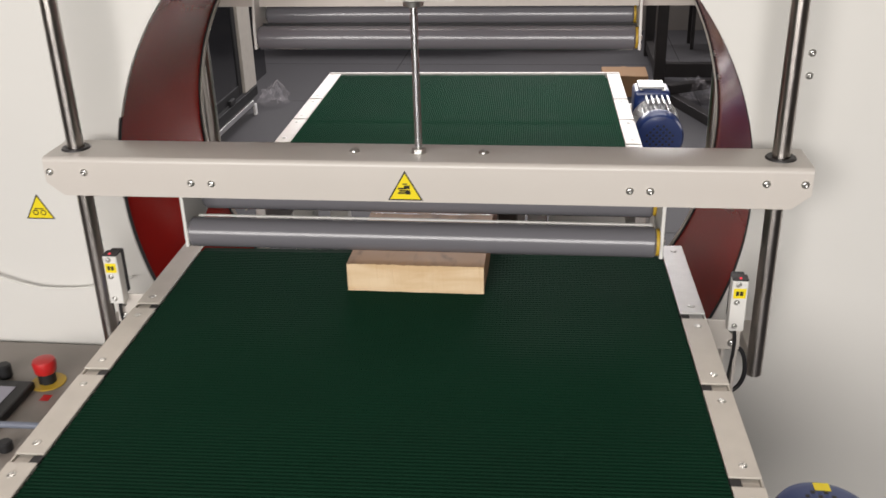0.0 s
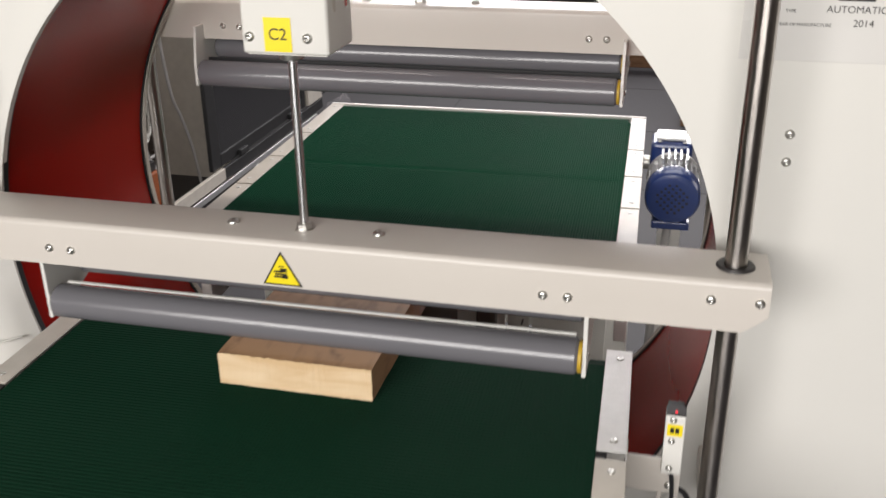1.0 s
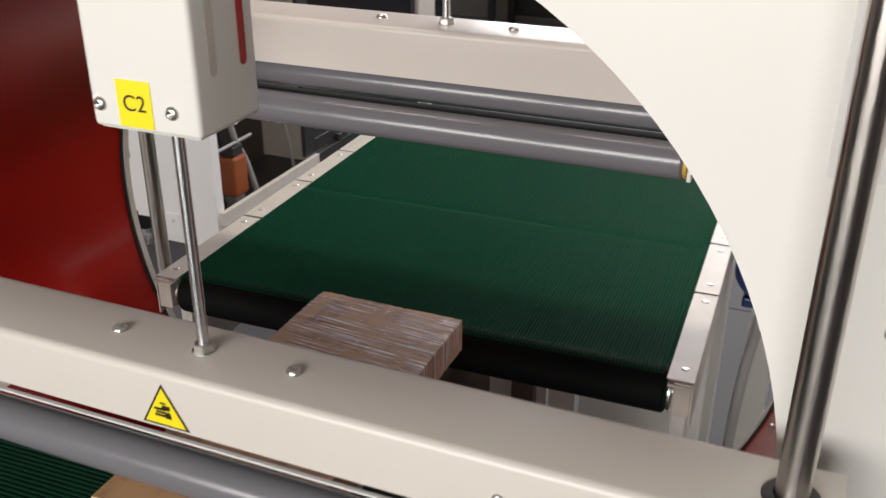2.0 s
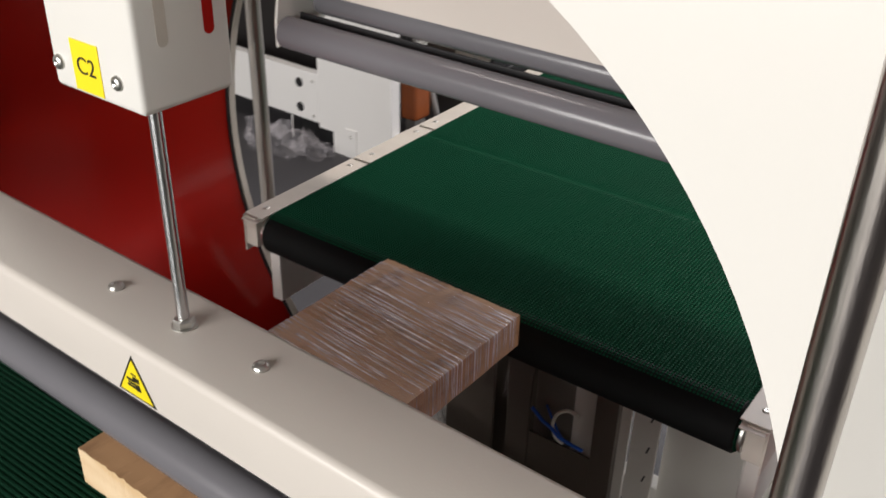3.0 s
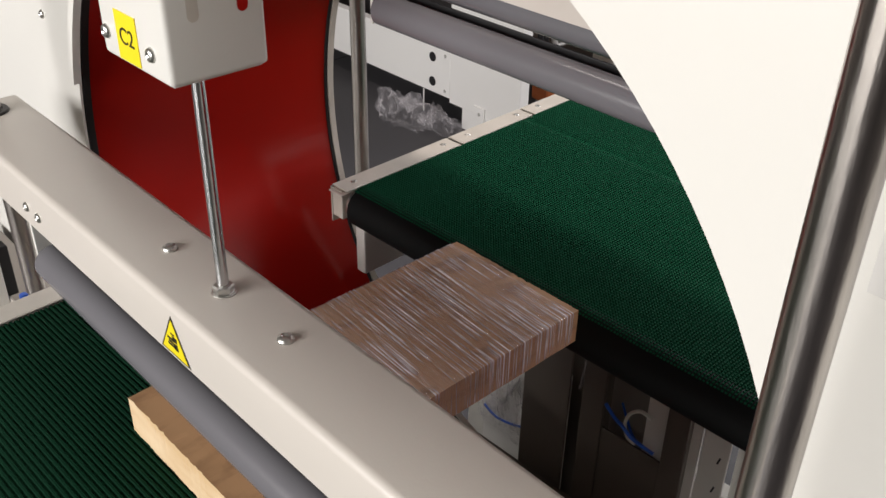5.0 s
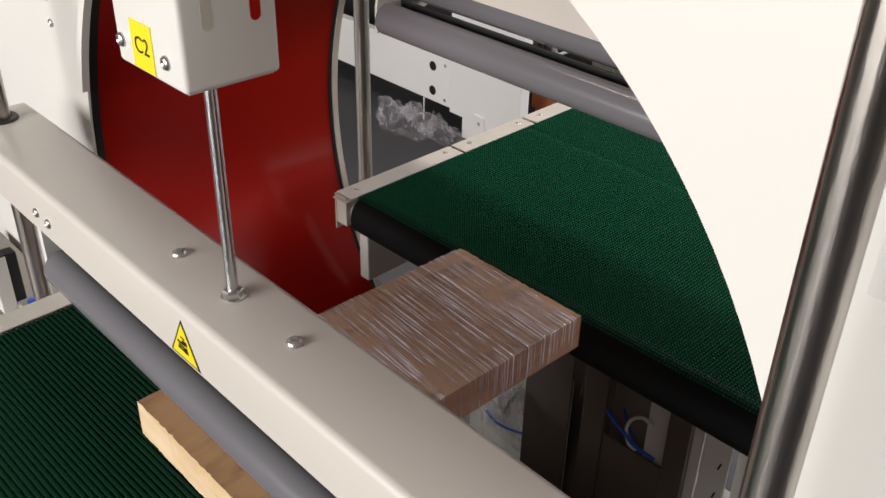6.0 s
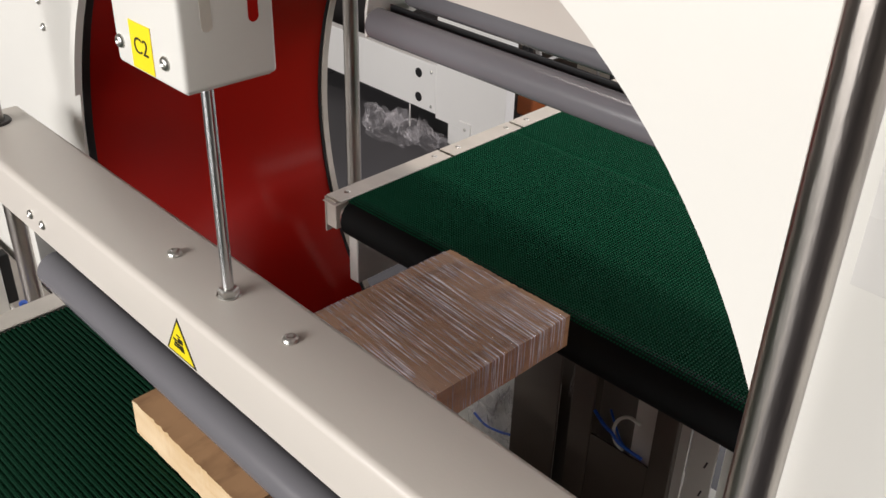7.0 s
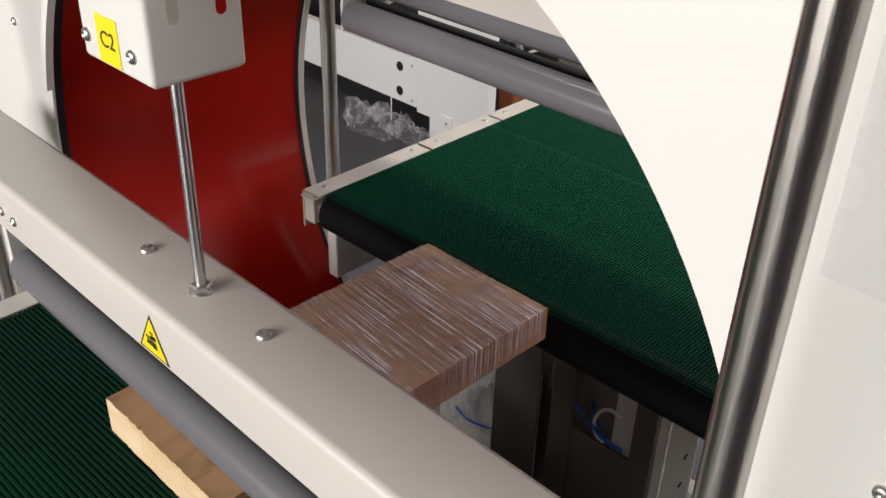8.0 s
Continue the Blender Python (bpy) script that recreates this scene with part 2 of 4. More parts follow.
def prism(points, lo, hi, plane="xz", bevel=0.0, bm=None):
    """A flat outline pushed out to a thickness. plane xz: along y; yz: along x; xy: along z."""
    own = bmesh.new()

    def put(p, h):
        return {"xz": (p[0], h, p[1]), "yz": (h, p[0], p[1]), "xy": (p[0], p[1], h)}[plane]

    a = [own.verts.new(put(p, lo)) for p in points]
    b = [own.verts.new(put(p, hi)) for p in points]
    own.faces.new(a)
    own.faces.new(b)
    for i in range(len(points)):
        j = (i + 1) % len(points)
        own.faces.new((a[i], a[j], b[j], b[i]))
    bmesh.ops.recalc_face_normals(own, faces=own.faces)
    if bevel:
        bmesh.ops.bevel(own, geom=own.edges[:], offset=bevel, segments=2, profile=0.5, affect="EDGES")
    return merge(bm, own)


def tube(points, r, steps=10, bm=None):
    """A hose along a smooth line through the points."""
    pts = [Vector(p) for p in points]
    line = []
    for i in range(len(pts) - 1):
        p0, p1, p2, p3 = pts[max(0, i - 1)], pts[i], pts[i + 1], pts[min(len(pts) - 1, i + 2)]
        for k in range(8):
            t = k / 8
            line.append(0.5 * (2 * p1 + (p2 - p0) * t + (2 * p0 - 5 * p1 + 4 * p2 - p3) * t * t + (3 * p1 - p0 - 3 * p2 + p3) * t ** 3))
    line.append(pts[-1])
    own = bmesh.new()
    rings = []
    for i, p in enumerate(line):
        d = (line[min(i + 1, len(line) - 1)] - line[max(i - 1, 0)]).normalized()
        u = d.orthogonal().normalized() if not rings else (uu - d * uu.dot(d)).normalized()
        uu = u
        w = d.cross(u)
        rings.append([own.verts.new(p + r * (math.cos(2 * math.pi * k / steps) * u + math.sin(2 * math.pi * k / steps) * w)) for k in range(steps)])
    for a, b in zip(rings, rings[1:]):
        for k in range(steps):
            own.faces.new((a[k], a[(k + 1) % steps], b[(k + 1) % steps], b[k]))
    own.faces.new(rings[0][::-1])
    own.faces.new(rings[-1])
    return merge(bm, own)


def screw_mesh(r, h):
    """A pan-head screw with a hexagon socket, its head towards +z."""
    bm = lathe([(0, h * 0.72), (r * 0.34, h * 0.72), (r * 0.40, h * 1.0), (r * 0.5, h * 1.02), (r * 0.86, h * 0.72), (r, h * 0.25), (r, 0), (0, 0)], (0, 0, 0), "z", 18)
    me = bpy.data.meshes.new("screw")
    bm.to_mesh(me)
    bm.free()
    me.materials.append(ZINC)
    for p in me.polygons:
        p.use_smooth = True
    return me


SCREW = screw_mesh(0.0066, 0.0040)
SCREW_LARGE = screw_mesh(0.0088, 0.0056)
SCREW_SMALL = screw_mesh(0.0048, 0.0028)
SCREW_FLUSH = screw_mesh(0.0058, 0.0014)
FACING = {"-y": (90, 0, 0), "y": (-90, 0, 0), "z": (0, 0, 0), "x": (0, 90, 0), "-x": (0, -90, 0)}


def screw(parent, x, y, z, facing="-y", mesh=None):
    ob = new("screw", mesh or SCREW)
    ob.parent = parent
    ob.matrix_basis = pose(x, y, z, *FACING[facing]) @ pose(0, 0, 0, 0, 0, random.uniform(0, 60))
    return ob


def lettering(body, size, m, parent, mat=None, name="lettering"):
    data = bpy.data.curves.new(name, "FONT")
    data.body, data.size, data.extrude = body, size, 0.0002
    data.align_x, data.align_y = "CENTER", "CENTER"
    tmp = bpy.data.objects.new(name, data)
    scene.collection.objects.link(tmp)
    me = bpy.data.meshes.new_from_object(tmp.evaluated_get(bpy.context.evaluated_depsgraph_get()))
    bpy.data.objects.remove(tmp)
    me.materials.clear()
    me.materials.append(mat or INK)
    ob = new(name, me)
    ob.parent = parent
    ob.matrix_basis = m
    return ob


# ---------------------------------------------------------------- hall
FLOOR = -0.30


def slab(name, x0, x1, y0, y1, z0, z1, mat, label, category):
    return tagged(part(name, box(x0, x1, y0, y1, z0, z1), mat), label, category, kind="structure")


slab("floor", -6, 6.5, -5, 8.5, FLOOR - 0.2, FLOOR, CONCRETE, "grey polished concrete workshop floor", "floor")
side = box(6.3, 6.5, -5, 2.7, FLOOR, 5)
for a in ((6.5, 8.5, FLOOR, 5), (2.7, 6.5, FLOOR, 1.3), (2.7, 6.5, 3.9, 5)):
    box(6.3, 6.5, a[0], a[1], a[2], a[3], bm=side)
tagged(part("wall_right", side, PLASTER), "plaster hall wall with a wide window opening", "wall", kind="structure")
slab("wall_left", -6, -5.8, -5, 8.5, FLOOR, 5, PLASTER, "plain pale plaster hall wall", "wall")
back = box(-5.8, 6.3, 8.3, 8.5, FLOOR, 2.25)
for a in ((-5.8, 6.3, 3.75, 5), (-5.8, -2.75, 2.25, 3.75), (3.35, 6.3, 2.25, 3.75)):
    box(a[0], a[1], 8.3, 8.5, a[2], a[3], bm=back)
tagged(part("wall_far", back, PLASTER), "plaster hall wall with a high window opening", "wall", kind="structure")
front = box(-5.8, -2.8, -5, -4.8, FLOOR, 5)
for a in ((1.8, 6.3, FLOOR, 5), (-2.8, 1.8, FLOOR, 1.55), (-2.8, 1.8, 3.40, 5)):
    box(a[0], a[1], -5, -4.8, a[2], a[3], bm=front)
tagged(part("wall_front", front, PLASTER), "pale plaster hall wall with a wide window opening", "wall", kind="structure")
roof = box(-6, 6.5, -5, 0.68, 5, 5.2)
for a in ((-6, -2.62, 0.68, 1.22), (1.02, 6.5, 0.68, 1.22), (-6, 6.5, 1.22, 3.8), (-6, -1.6, 3.8, 6.2), (2.4, 6.5, 3.8, 6.2), (-6, 6.5, 6.2, 8.5)):
    box(a[0], a[1], a[2], a[3], 5, 5.2, bm=roof)
tagged(part("ceiling", roof, CEILING), "grey hall ceiling with two rooflight openings", "ceiling", kind="structure")

for y in (1.93, 3.155, 4.38, 5.605, 6.83):
    tagged(part("floor_joint", box(-5.8, 6.3, y - 0.005, y + 0.005, FLOOR - 0.002, FLOOR + 0.0006), JOINT), "dark joint between floor slabs", "floor joint", kind="structure")
for x in (-3.6, -1.15, 1.30, 3.75):
    tagged(part("floor_joint", box(x - 0.005, x + 0.005, -4.8, 8.3, FLOOR - 0.002, FLOOR + 0.0005), JOINT), "dark joint between floor slabs", "floor joint", kind="structure")

# ---------------------------------------------------------------- wrapping machine
HOLE_X, HOLE_Z, HOLE_R = -0.003, 1.039, 0.5965
PANEL_Y0, PANEL_Y1 = 0.174, 0.645


def holed_panel(x0, x1, z0, z1, y0, y1, r, steps=128):
    """An upright sheet with a round hole, with thickness."""
    own = bmesh.new()
    inner, outer = [], []
    for i in range(steps):
        a = 2 * math.pi * i / steps
        c, s = math.cos(a), math.sin(a)
        k = min([((x1 if c > 0 else x0) - HOLE_X) / c if abs(c) > 1e-9 else 1e9, ((z1 if s > 0 else z0) - HOLE_Z) / s if abs(s) > 1e-9 else 1e9])
        inner.append((HOLE_X + r * c, HOLE_Z + r * s))
        outer.append((HOLE_X + k * c, HOLE_Z + k * s))
    for corner in ((x0, z0), (x1, z0), (x0, z1), (x1, z1)):
        near = min(range(steps), key=lambda i: (outer[i][0] - corner[0]) ** 2 + (outer[i][1] - corner[1]) ** 2)
        outer[near] = corner
    rows = [[own.verts.new((p[0], y, p[1])) for p in ring] for y, ring in ((y0, outer), (y0, inner), (y1, inner), (y1, outer))]
    for a, b in zip(rows, rows[1:] + rows[:1]):
        for i in range(steps):
            j = (i + 1) % steps
            own.faces.new((a[i], a[j], b[j], b[i]))
    bmesh.ops.recalc_face_normals(own, faces=own.faces)
    return own


machine = thing("wrapping_machine", "cream powder-coated orbital wrapping machine with a round red-lined opening", "machine")
PX = 1.25
smooth_part("front_panel", holed_panel(-PX, PX, FLOOR, 2.15, PANEL_Y0, PANEL_Y0 + 0.004, HOLE_R), CREAM, machine)
smooth_part("rear_panel", holed_panel(-0.82, PX, FLOOR, 2.15, PANEL_Y1 - 0.004, PANEL_Y1, HOLE_R + 0.006), CREAM, machine)
part("side_panel", box(PX - 0.004, PX, PANEL_Y0 + 0.005, PANEL_Y1 - 0.005, FLOOR, 2.15), CREAM, machine)
part("side_panel", box(-PX, -PX + 0.004, PANEL_Y0 + 0.005, PANEL_Y1 - 0.005, FLOOR, 2.15), CREAM, machine)
part("top_panel", box(-PX, PX, PANEL_Y0, PANEL_Y1, 2.151, 2.156), CREAM, machine)
# rotating drum lining the opening
R = HOLE_R + 0.006
drum = lathe([(R, 0.191), (R, 0.640), (R + 0.012, 0.640), (R + 0.012, 0.191), (R, 0.191)], (HOLE_X, 0, HOLE_Z), "y", 160)
drum_ob = smooth_part("drum", drum, RED, machine, "glossy dark red enamelled ring lining")
part_gasket = lathe([(R - 0.006, 0.180), (R - 0.006, 0.191), (R + 0.016, 0.191), (R + 0.016, 0.180), (R - 0.006, 0.180)], (HOLE_X, 0, HOLE_Z), "y", 160)
smooth_part("gasket", part_gasket, BLACK, machine, "black rubber edge strip")
rear_rim = lathe([(R - 0.006, 0.641), (R - 0.006, 0.653), (R + 0.012, 0.653), (R + 0.012, 0.646), (R - 0.006, 0.641)], (HOLE_X, 0, HOLE_Z), "y", 160)
smooth_part("rear_rim", rear_rim, RAIL_PAINT, machine, "pale painted rim of the ring")
smooth_part("rear_seal", lathe([(R - 0.003, 0.636), (R - 0.003, 0.641), (R + 0.008, 0.641), (R + 0.008, 0.636), (R - 0.003, 0.636)], (HOLE_X, 0, HOLE_Z), "y", 160), BLACK, machine, "black edge seal")


def arc_strip(a0, a1, r0, r1, y0, y1, steps=40):
    own = bmesh.new()
    rows = []
    for i in range(steps + 1):
        a = radians(a0 + (a1 - a0) * i / steps)
        rows.append([own.verts.new((HOLE_X + r * math.cos(a), y, HOLE_Z + r * math.sin(a))) for r, y in ((r0, y0), (r1, y0), (r1, y1), (r0, y1))])
    for a, b in zip(rows, rows[1:]):
        for k in range(4):
            own.faces.new((a[k], a[(k + 1) % 4], b[(k + 1) % 4], b[k]))
    own.faces.new(rows[0])
    own.faces.new(rows[-1][::-1])
    bmesh.ops.recalc_face_normals(own, faces=own.faces)
    return own


smooth_part("edge_guard", arc_strip(100, 165, HOLE_R - 0.009, HOLE_R + 0.005, PANEL_Y0 - 0.012, PANEL_Y0 - 0.0005), CREAM, machine)
# bolts of the drum
for a, y in ((-15, 0.57), (12, 0.60), (17, 0.60)):
    b = new("screw", SCREW)
    b.parent = drum_ob
    c, s = math.cos(radians(a)), math.sin(radians(a))
    b.matrix_basis = Matrix.Translation((HOLE_X + R * c, y, HOLE_Z + R * s)) @ Vector((-c, 0, -s)).to_track_quat("Z", "Y").to_matrix().to_4x4()
for x, z in ((0.663, 1.313), (0.663, 1.274), (-0.671, 1.311), (-0.671, 1.270)):
    screw(machine, x, PANEL_Y0, z)
# nameplate
plate = part("nameplate", box(0.585, 0.90, PANEL_Y0 - 0.0016, PANEL_Y0 - 0.0002, 1.412, 1.66, 0.0004, 1), PAPER, machine, "silver rating plate with black print")
FRONT = PANEL_Y0 - 0.0020
lettering("AUTOMATIC", 0.0125, pose(0.722, FRONT, 1.479, 90), plate)
lettering("2014", 0.0125, pose(0.732, FRONT, 1.462, 90), plate)
lettering("YEAR OF MANUFACTURE", 0.0058, pose(0.661, FRONT, 1.459, 90), plate)
lettering("TYPE", 0.0058, pose(0.643, FRONT, 1.476, 90), plate)
lettering("SERIAL NUMBER", 0.0058, pose(0.654, FRONT, 1.493, 90), plate)
part("serial_bar", box(0.698, 0.742, FRONT - 0.0002, FRONT + 0.0002, 1.490, 1.498), INK, plate)
# warning triangle on the panel


def warning_sticker(m, parent, side, symbol):
    """Yellow triangle with a black border and a plain symbol."""
    h = side * 0.88

    def tri(k, lo, hi):
        own = prism([(-side / 2 * k, h * (1 - k) * 0.33), (side / 2 * k, h * (1 - k) * 0.33), (0, h * (0.33 + 0.67 * k) if k < 1 else h)], lo, hi, "xz")
        return own

    base = part("warning_sticker", tri(1.0, -0.0006, -0.0001), INK, parent, "yellow triangular warning sticker with black border")
    base.matrix_basis = m
    part("yellow_field", tri(0.86, -0.0010, -0.0006), YELLOW, base)
    own = None
    if symbol == "crush":
        for x0, x1, z0, z1 in ((-0.012, 0.002, 0.020, 0.023), (-0.010, 0.008, 0.016, 0.019), (-0.012, 0.004, 0.012, 0.015), (-0.002, 0.008, 0.021, 0.027), (0.001, 0.009, 0.011, 0.016), (-0.004, 0.004, 0.0285, 0.0305)):
            own = box(x0, x1, -0.0013, -0.0010, z0, z1, bm=own)
    else:
        for cx in (-0.008, 0.008):
            own = lathe([(0.004, 0), (0.006, 0), (0.006, 0.0003), (0.004, 0.0003), (0.004, 0)], (cx, -0.0013, 0.014), "y", 20, own)
        own = box(-0.010, 0.010, -0.0013, -0.0010, 0.021, 0.023, bm=own)
    part("symbol", own, INK, base)
    return base


warning_sticker(pose(-0.779, PANEL_Y0, 0.977), machine, 0.060, "rollers")

# ---------------------------------------------------------------- guide columns


def guide_column(x, y, z0, toward):
    c = thing("guide_column", "ground steel guide column fixed to the cream machine", "column", "guide columns of the press beams")
    smooth_part("shaft", rod(0.0145, z0, 2.02, "z", (x, y, 0), 0.002, 40), STEEL, c)
    smooth_part("end_bore", lathe([(0, z0 - 0.0006), (0.006, z0 - 0.0006), (0.006, z0 + 0.001), (0, z0 + 0.001)], (x, y, 0), "z", 16), BLACK, c)
    y0, y1 = sorted((y, toward))
    part("clamp_block", box(x - 0.03, x + 0.03, y0 - (0.025 if toward > y else 0), y1 + (0.025 if toward < y else 0), 1.985, 2.03, 0.003), BEAM_PAINT, c)
    part("lower_clamp", box(x - 0.012, x + 0.012, y0 + (0.0148 if toward > y else 0), y1 - (0.0148 if toward < y else 0), z0 + 0.012, z0 + 0.045, 0.003), BEAM_PAINT, c)
    return c


guide_column(0.604, 0.051, 0.757, PANEL_Y0)
guide_column(-0.609, 0.051, 0.764, PANEL_Y0)
guide_column(0.604, 0.722, 0.764, PANEL_Y1)
guide_column(-0.609, 0.722, 0.764, PANEL_Y1)

# ---------------------------------------------------------------- press beams


def beam_body(x0, x1, y0, y1, z0, z1, r=0.009):
    """Folded channel, open below, with rounded folds and clipped lower corners on its front."""
    own = bmesh.new()
    clip = 0.024
    outer = [(y0, z0), (y0, z0 + clip)]
    for i in range(6):
        a = math.pi - i / 5 * math.pi / 2
        outer.append((y0 + r + r * math.cos(a), z1 - r + r * math.sin(a)))
    for i in range(6):
        a = math.pi / 2 - i / 5 * math.pi / 2
        outer.append((y1 - r + r * math.cos(a), z1 - r + r * math.sin(a)))
    outer += [(y1, z0 + clip), (y1, z0)]
    t = 0.004
    inner = [(y1 - t, z0), (y1 - t, z0 + clip), (y1 - t, z1 - t), (y0 + t, z1 - t), (y0 + t, z0 + clip), (y0 + t, z0)]
    loop = outer + inner
    n = len(loop)

    def xs(x, p):
        k = max(0.0, (clip - (p[1] - z0)) / clip) * 0.030
        return x - k if x > 0 else x + k

    a = [own.verts.new((xs(x0, p), p[0], p[1])) for p in loop]
    b = [own.verts.new((xs(x1, p), p[0], p[1])) for p in loop]
    for i in range(n):
        j = (i + 1) % n
        own.faces.new((a[i], a[j], b[j], b[i]))
    for e in (a, b):
        own.faces.new((e[0], e[1], e[-2], e[-1]))
        own.faces.new((e[14], e[15], e[16], e[17]))
        own.faces.new(e[1:15] + e[17:21])
    bmesh.ops.triangulate(own, faces=[f for f in own.faces if len(f.verts) > 4])
    for x in (x0, x1):
        s = -1 if x > 0 else 1
        prism([(y0 + t, z0 + clip), (y1 - t, z0 + clip), (y1 - t, z1 - t), (y0 + t, z1 - t)], x, x + s * 0.004, "yz", bm=own)
    bmesh.ops.recalc_face_normals(own, faces=own.faces)
    return own


def press_roller(name, parent, x0, x1, y, z, r):
    ro = smooth_part(name, rod(r, x0 + 0.003, x1 - 0.006, "x", (0, y, z), 0.004, 40), ROLLER, parent, "smooth grey plastic roller")
    smooth_part("end_cap", rod(r - 0.008, x0 + 0.0005, x0 + 0.003, "x", (0, y, z), 0.0005, 32), ROLLER, ro)
    smooth_part("end_cap", rod(r - 0.003, x1 - 0.006, x1 - 0.0005, "x", (0, y, z), 0.001, 32), CAP, ro, "yellow plastic end cap")
    return ro


def press_beam(y0, y1, z0, z1, rx0, rx1, ry, rz, rear, shift, sticker, label):
    """Beam with its side brackets and two press rollers."""
    b = thing("press_beam", label, "press beam", "press beams of the machine")
    body = smooth_part("beam", beam_body(-0.648 + shift, 0.647 + shift, y0, y1, z0, z1), BEAM_PAINT, b)
    yc = (y0 + y1) / 2
    for x, z in ((-0.638, 0.043), (-0.575, 0.043), (-0.384, 0.027), (-0.348, 0.026), (0.360, 0.027), (0.393, 0.027), (0.575, 0.043), (0.635, 0.043)):
        screw(b, x + shift, y0, z0 + z)
    for x in (-0.106, 0.117):
        screw(b, x, 0.055 + y0, z1, "z", SCREW_LARGE)
    nut = lathe([(0, 0), (0.0115, 0), (0.0115, 0.008), (0.010, 0.0095), (0.0065, 0.0095), (0, 0.0095)], (0.006, y0 + 0.055, z1), "z", 6)
    part("rod_nut", nut, ZINC, b, "zinc hexagon nut")
    smooth_part("washer", rod(0.0135, 0, 0.0015, "z", (0.006, y0 + 0.055, z1), 0.0004, 28), ZINC, b)
    for x in (-0.609, 0.604):
        smooth_part("bushing", lathe([(0.0155, -0.01), (0.0155, 0.0035), (0.023, 0.0035), (0.025, 0.001), (0.025, 0.0), (0.0155, -0.01)], (x, y0 + 0.051, z1), "z", 40), DARK_STEEL, b, "dark sliding bushing")
    # brackets
    top = z0 + 0.03
    zr = rz
    for x0, x1 in ((rx0 - 0.006, rx0), (rx1, rx1 + 0.006)):
        pts = [(ry - 0.016, zr - 0.024), (ry + 0.016, zr - 0.024), (ry + 0.135, zr + 0.016), (ry + 0.135, top), (ry - 0.002, top), (ry - 0.016, zr + 0.02)]
        if ry > y0:
            pts = [(ry - 0.016, zr - 0.024), (ry + 0.016, zr - 0.024), (ry + 0.106, zr + 0.012), (ry + 0.106, z0 - 0.0005), (ry - 0.016, z0 - 0.0005)]
        part("bracket", prism(pts, x0, x1, "yz", 0.001), CREAM, b)
        screw(b, (x0 if x0 < 0 else x1), ry, zr, "-x" if x0 < 0 else "x")
        screw(b, (x0 if x0 < 0 else x1), ry + rear[0], zr + rear[1], "-x" if x0 < 0 else "x")
    press_roller("front_roller", b, rx0, rx1, ry, rz, 0.0262)
    press_roller("rear_roller", b, rx0, rx1, ry + rear[0], rz + rear[1], 0.0245)
    if sticker:
        part("deflector", box(rx0 + 0.012, rx1 - 0.012, ry + 0.016, ry + 0.022, rz + 0.0225, rz + 0.0255, 0.0008), CREAM, b, "thin cream deflector strip")
    else:
        # black strip added so that the gap between the far rollers is dark
        part("gap_strip", box(rx0 + 0.002, rx1 - 0.002, ry + 0.0345, ry + 0.0375, rz + 0.002, rz + 0.0250, 0.0008), BLACK, b, "black strip between the rollers")
    if sticker:
        warning_sticker(pose(-0.011, y0, z0 + 0.003), b, 0.060, "crush")
    return b


press_beam(0.0, 0.106, 1.098, 1.168, -0.406, 0.416, 0.022, 1.025, (0.084, 0.037), 0.0, True, "beige press beam with grey rollers on the plank")
press_beam(0.671, 0.777, 1.304, 1.382, -0.443, 0.411, 0.640, 1.240, (0.086, 0.036), -0.015, False, "raised beige press beam with two grey rollers")

# ---------------------------------------------------------------- lifting cylinder housings


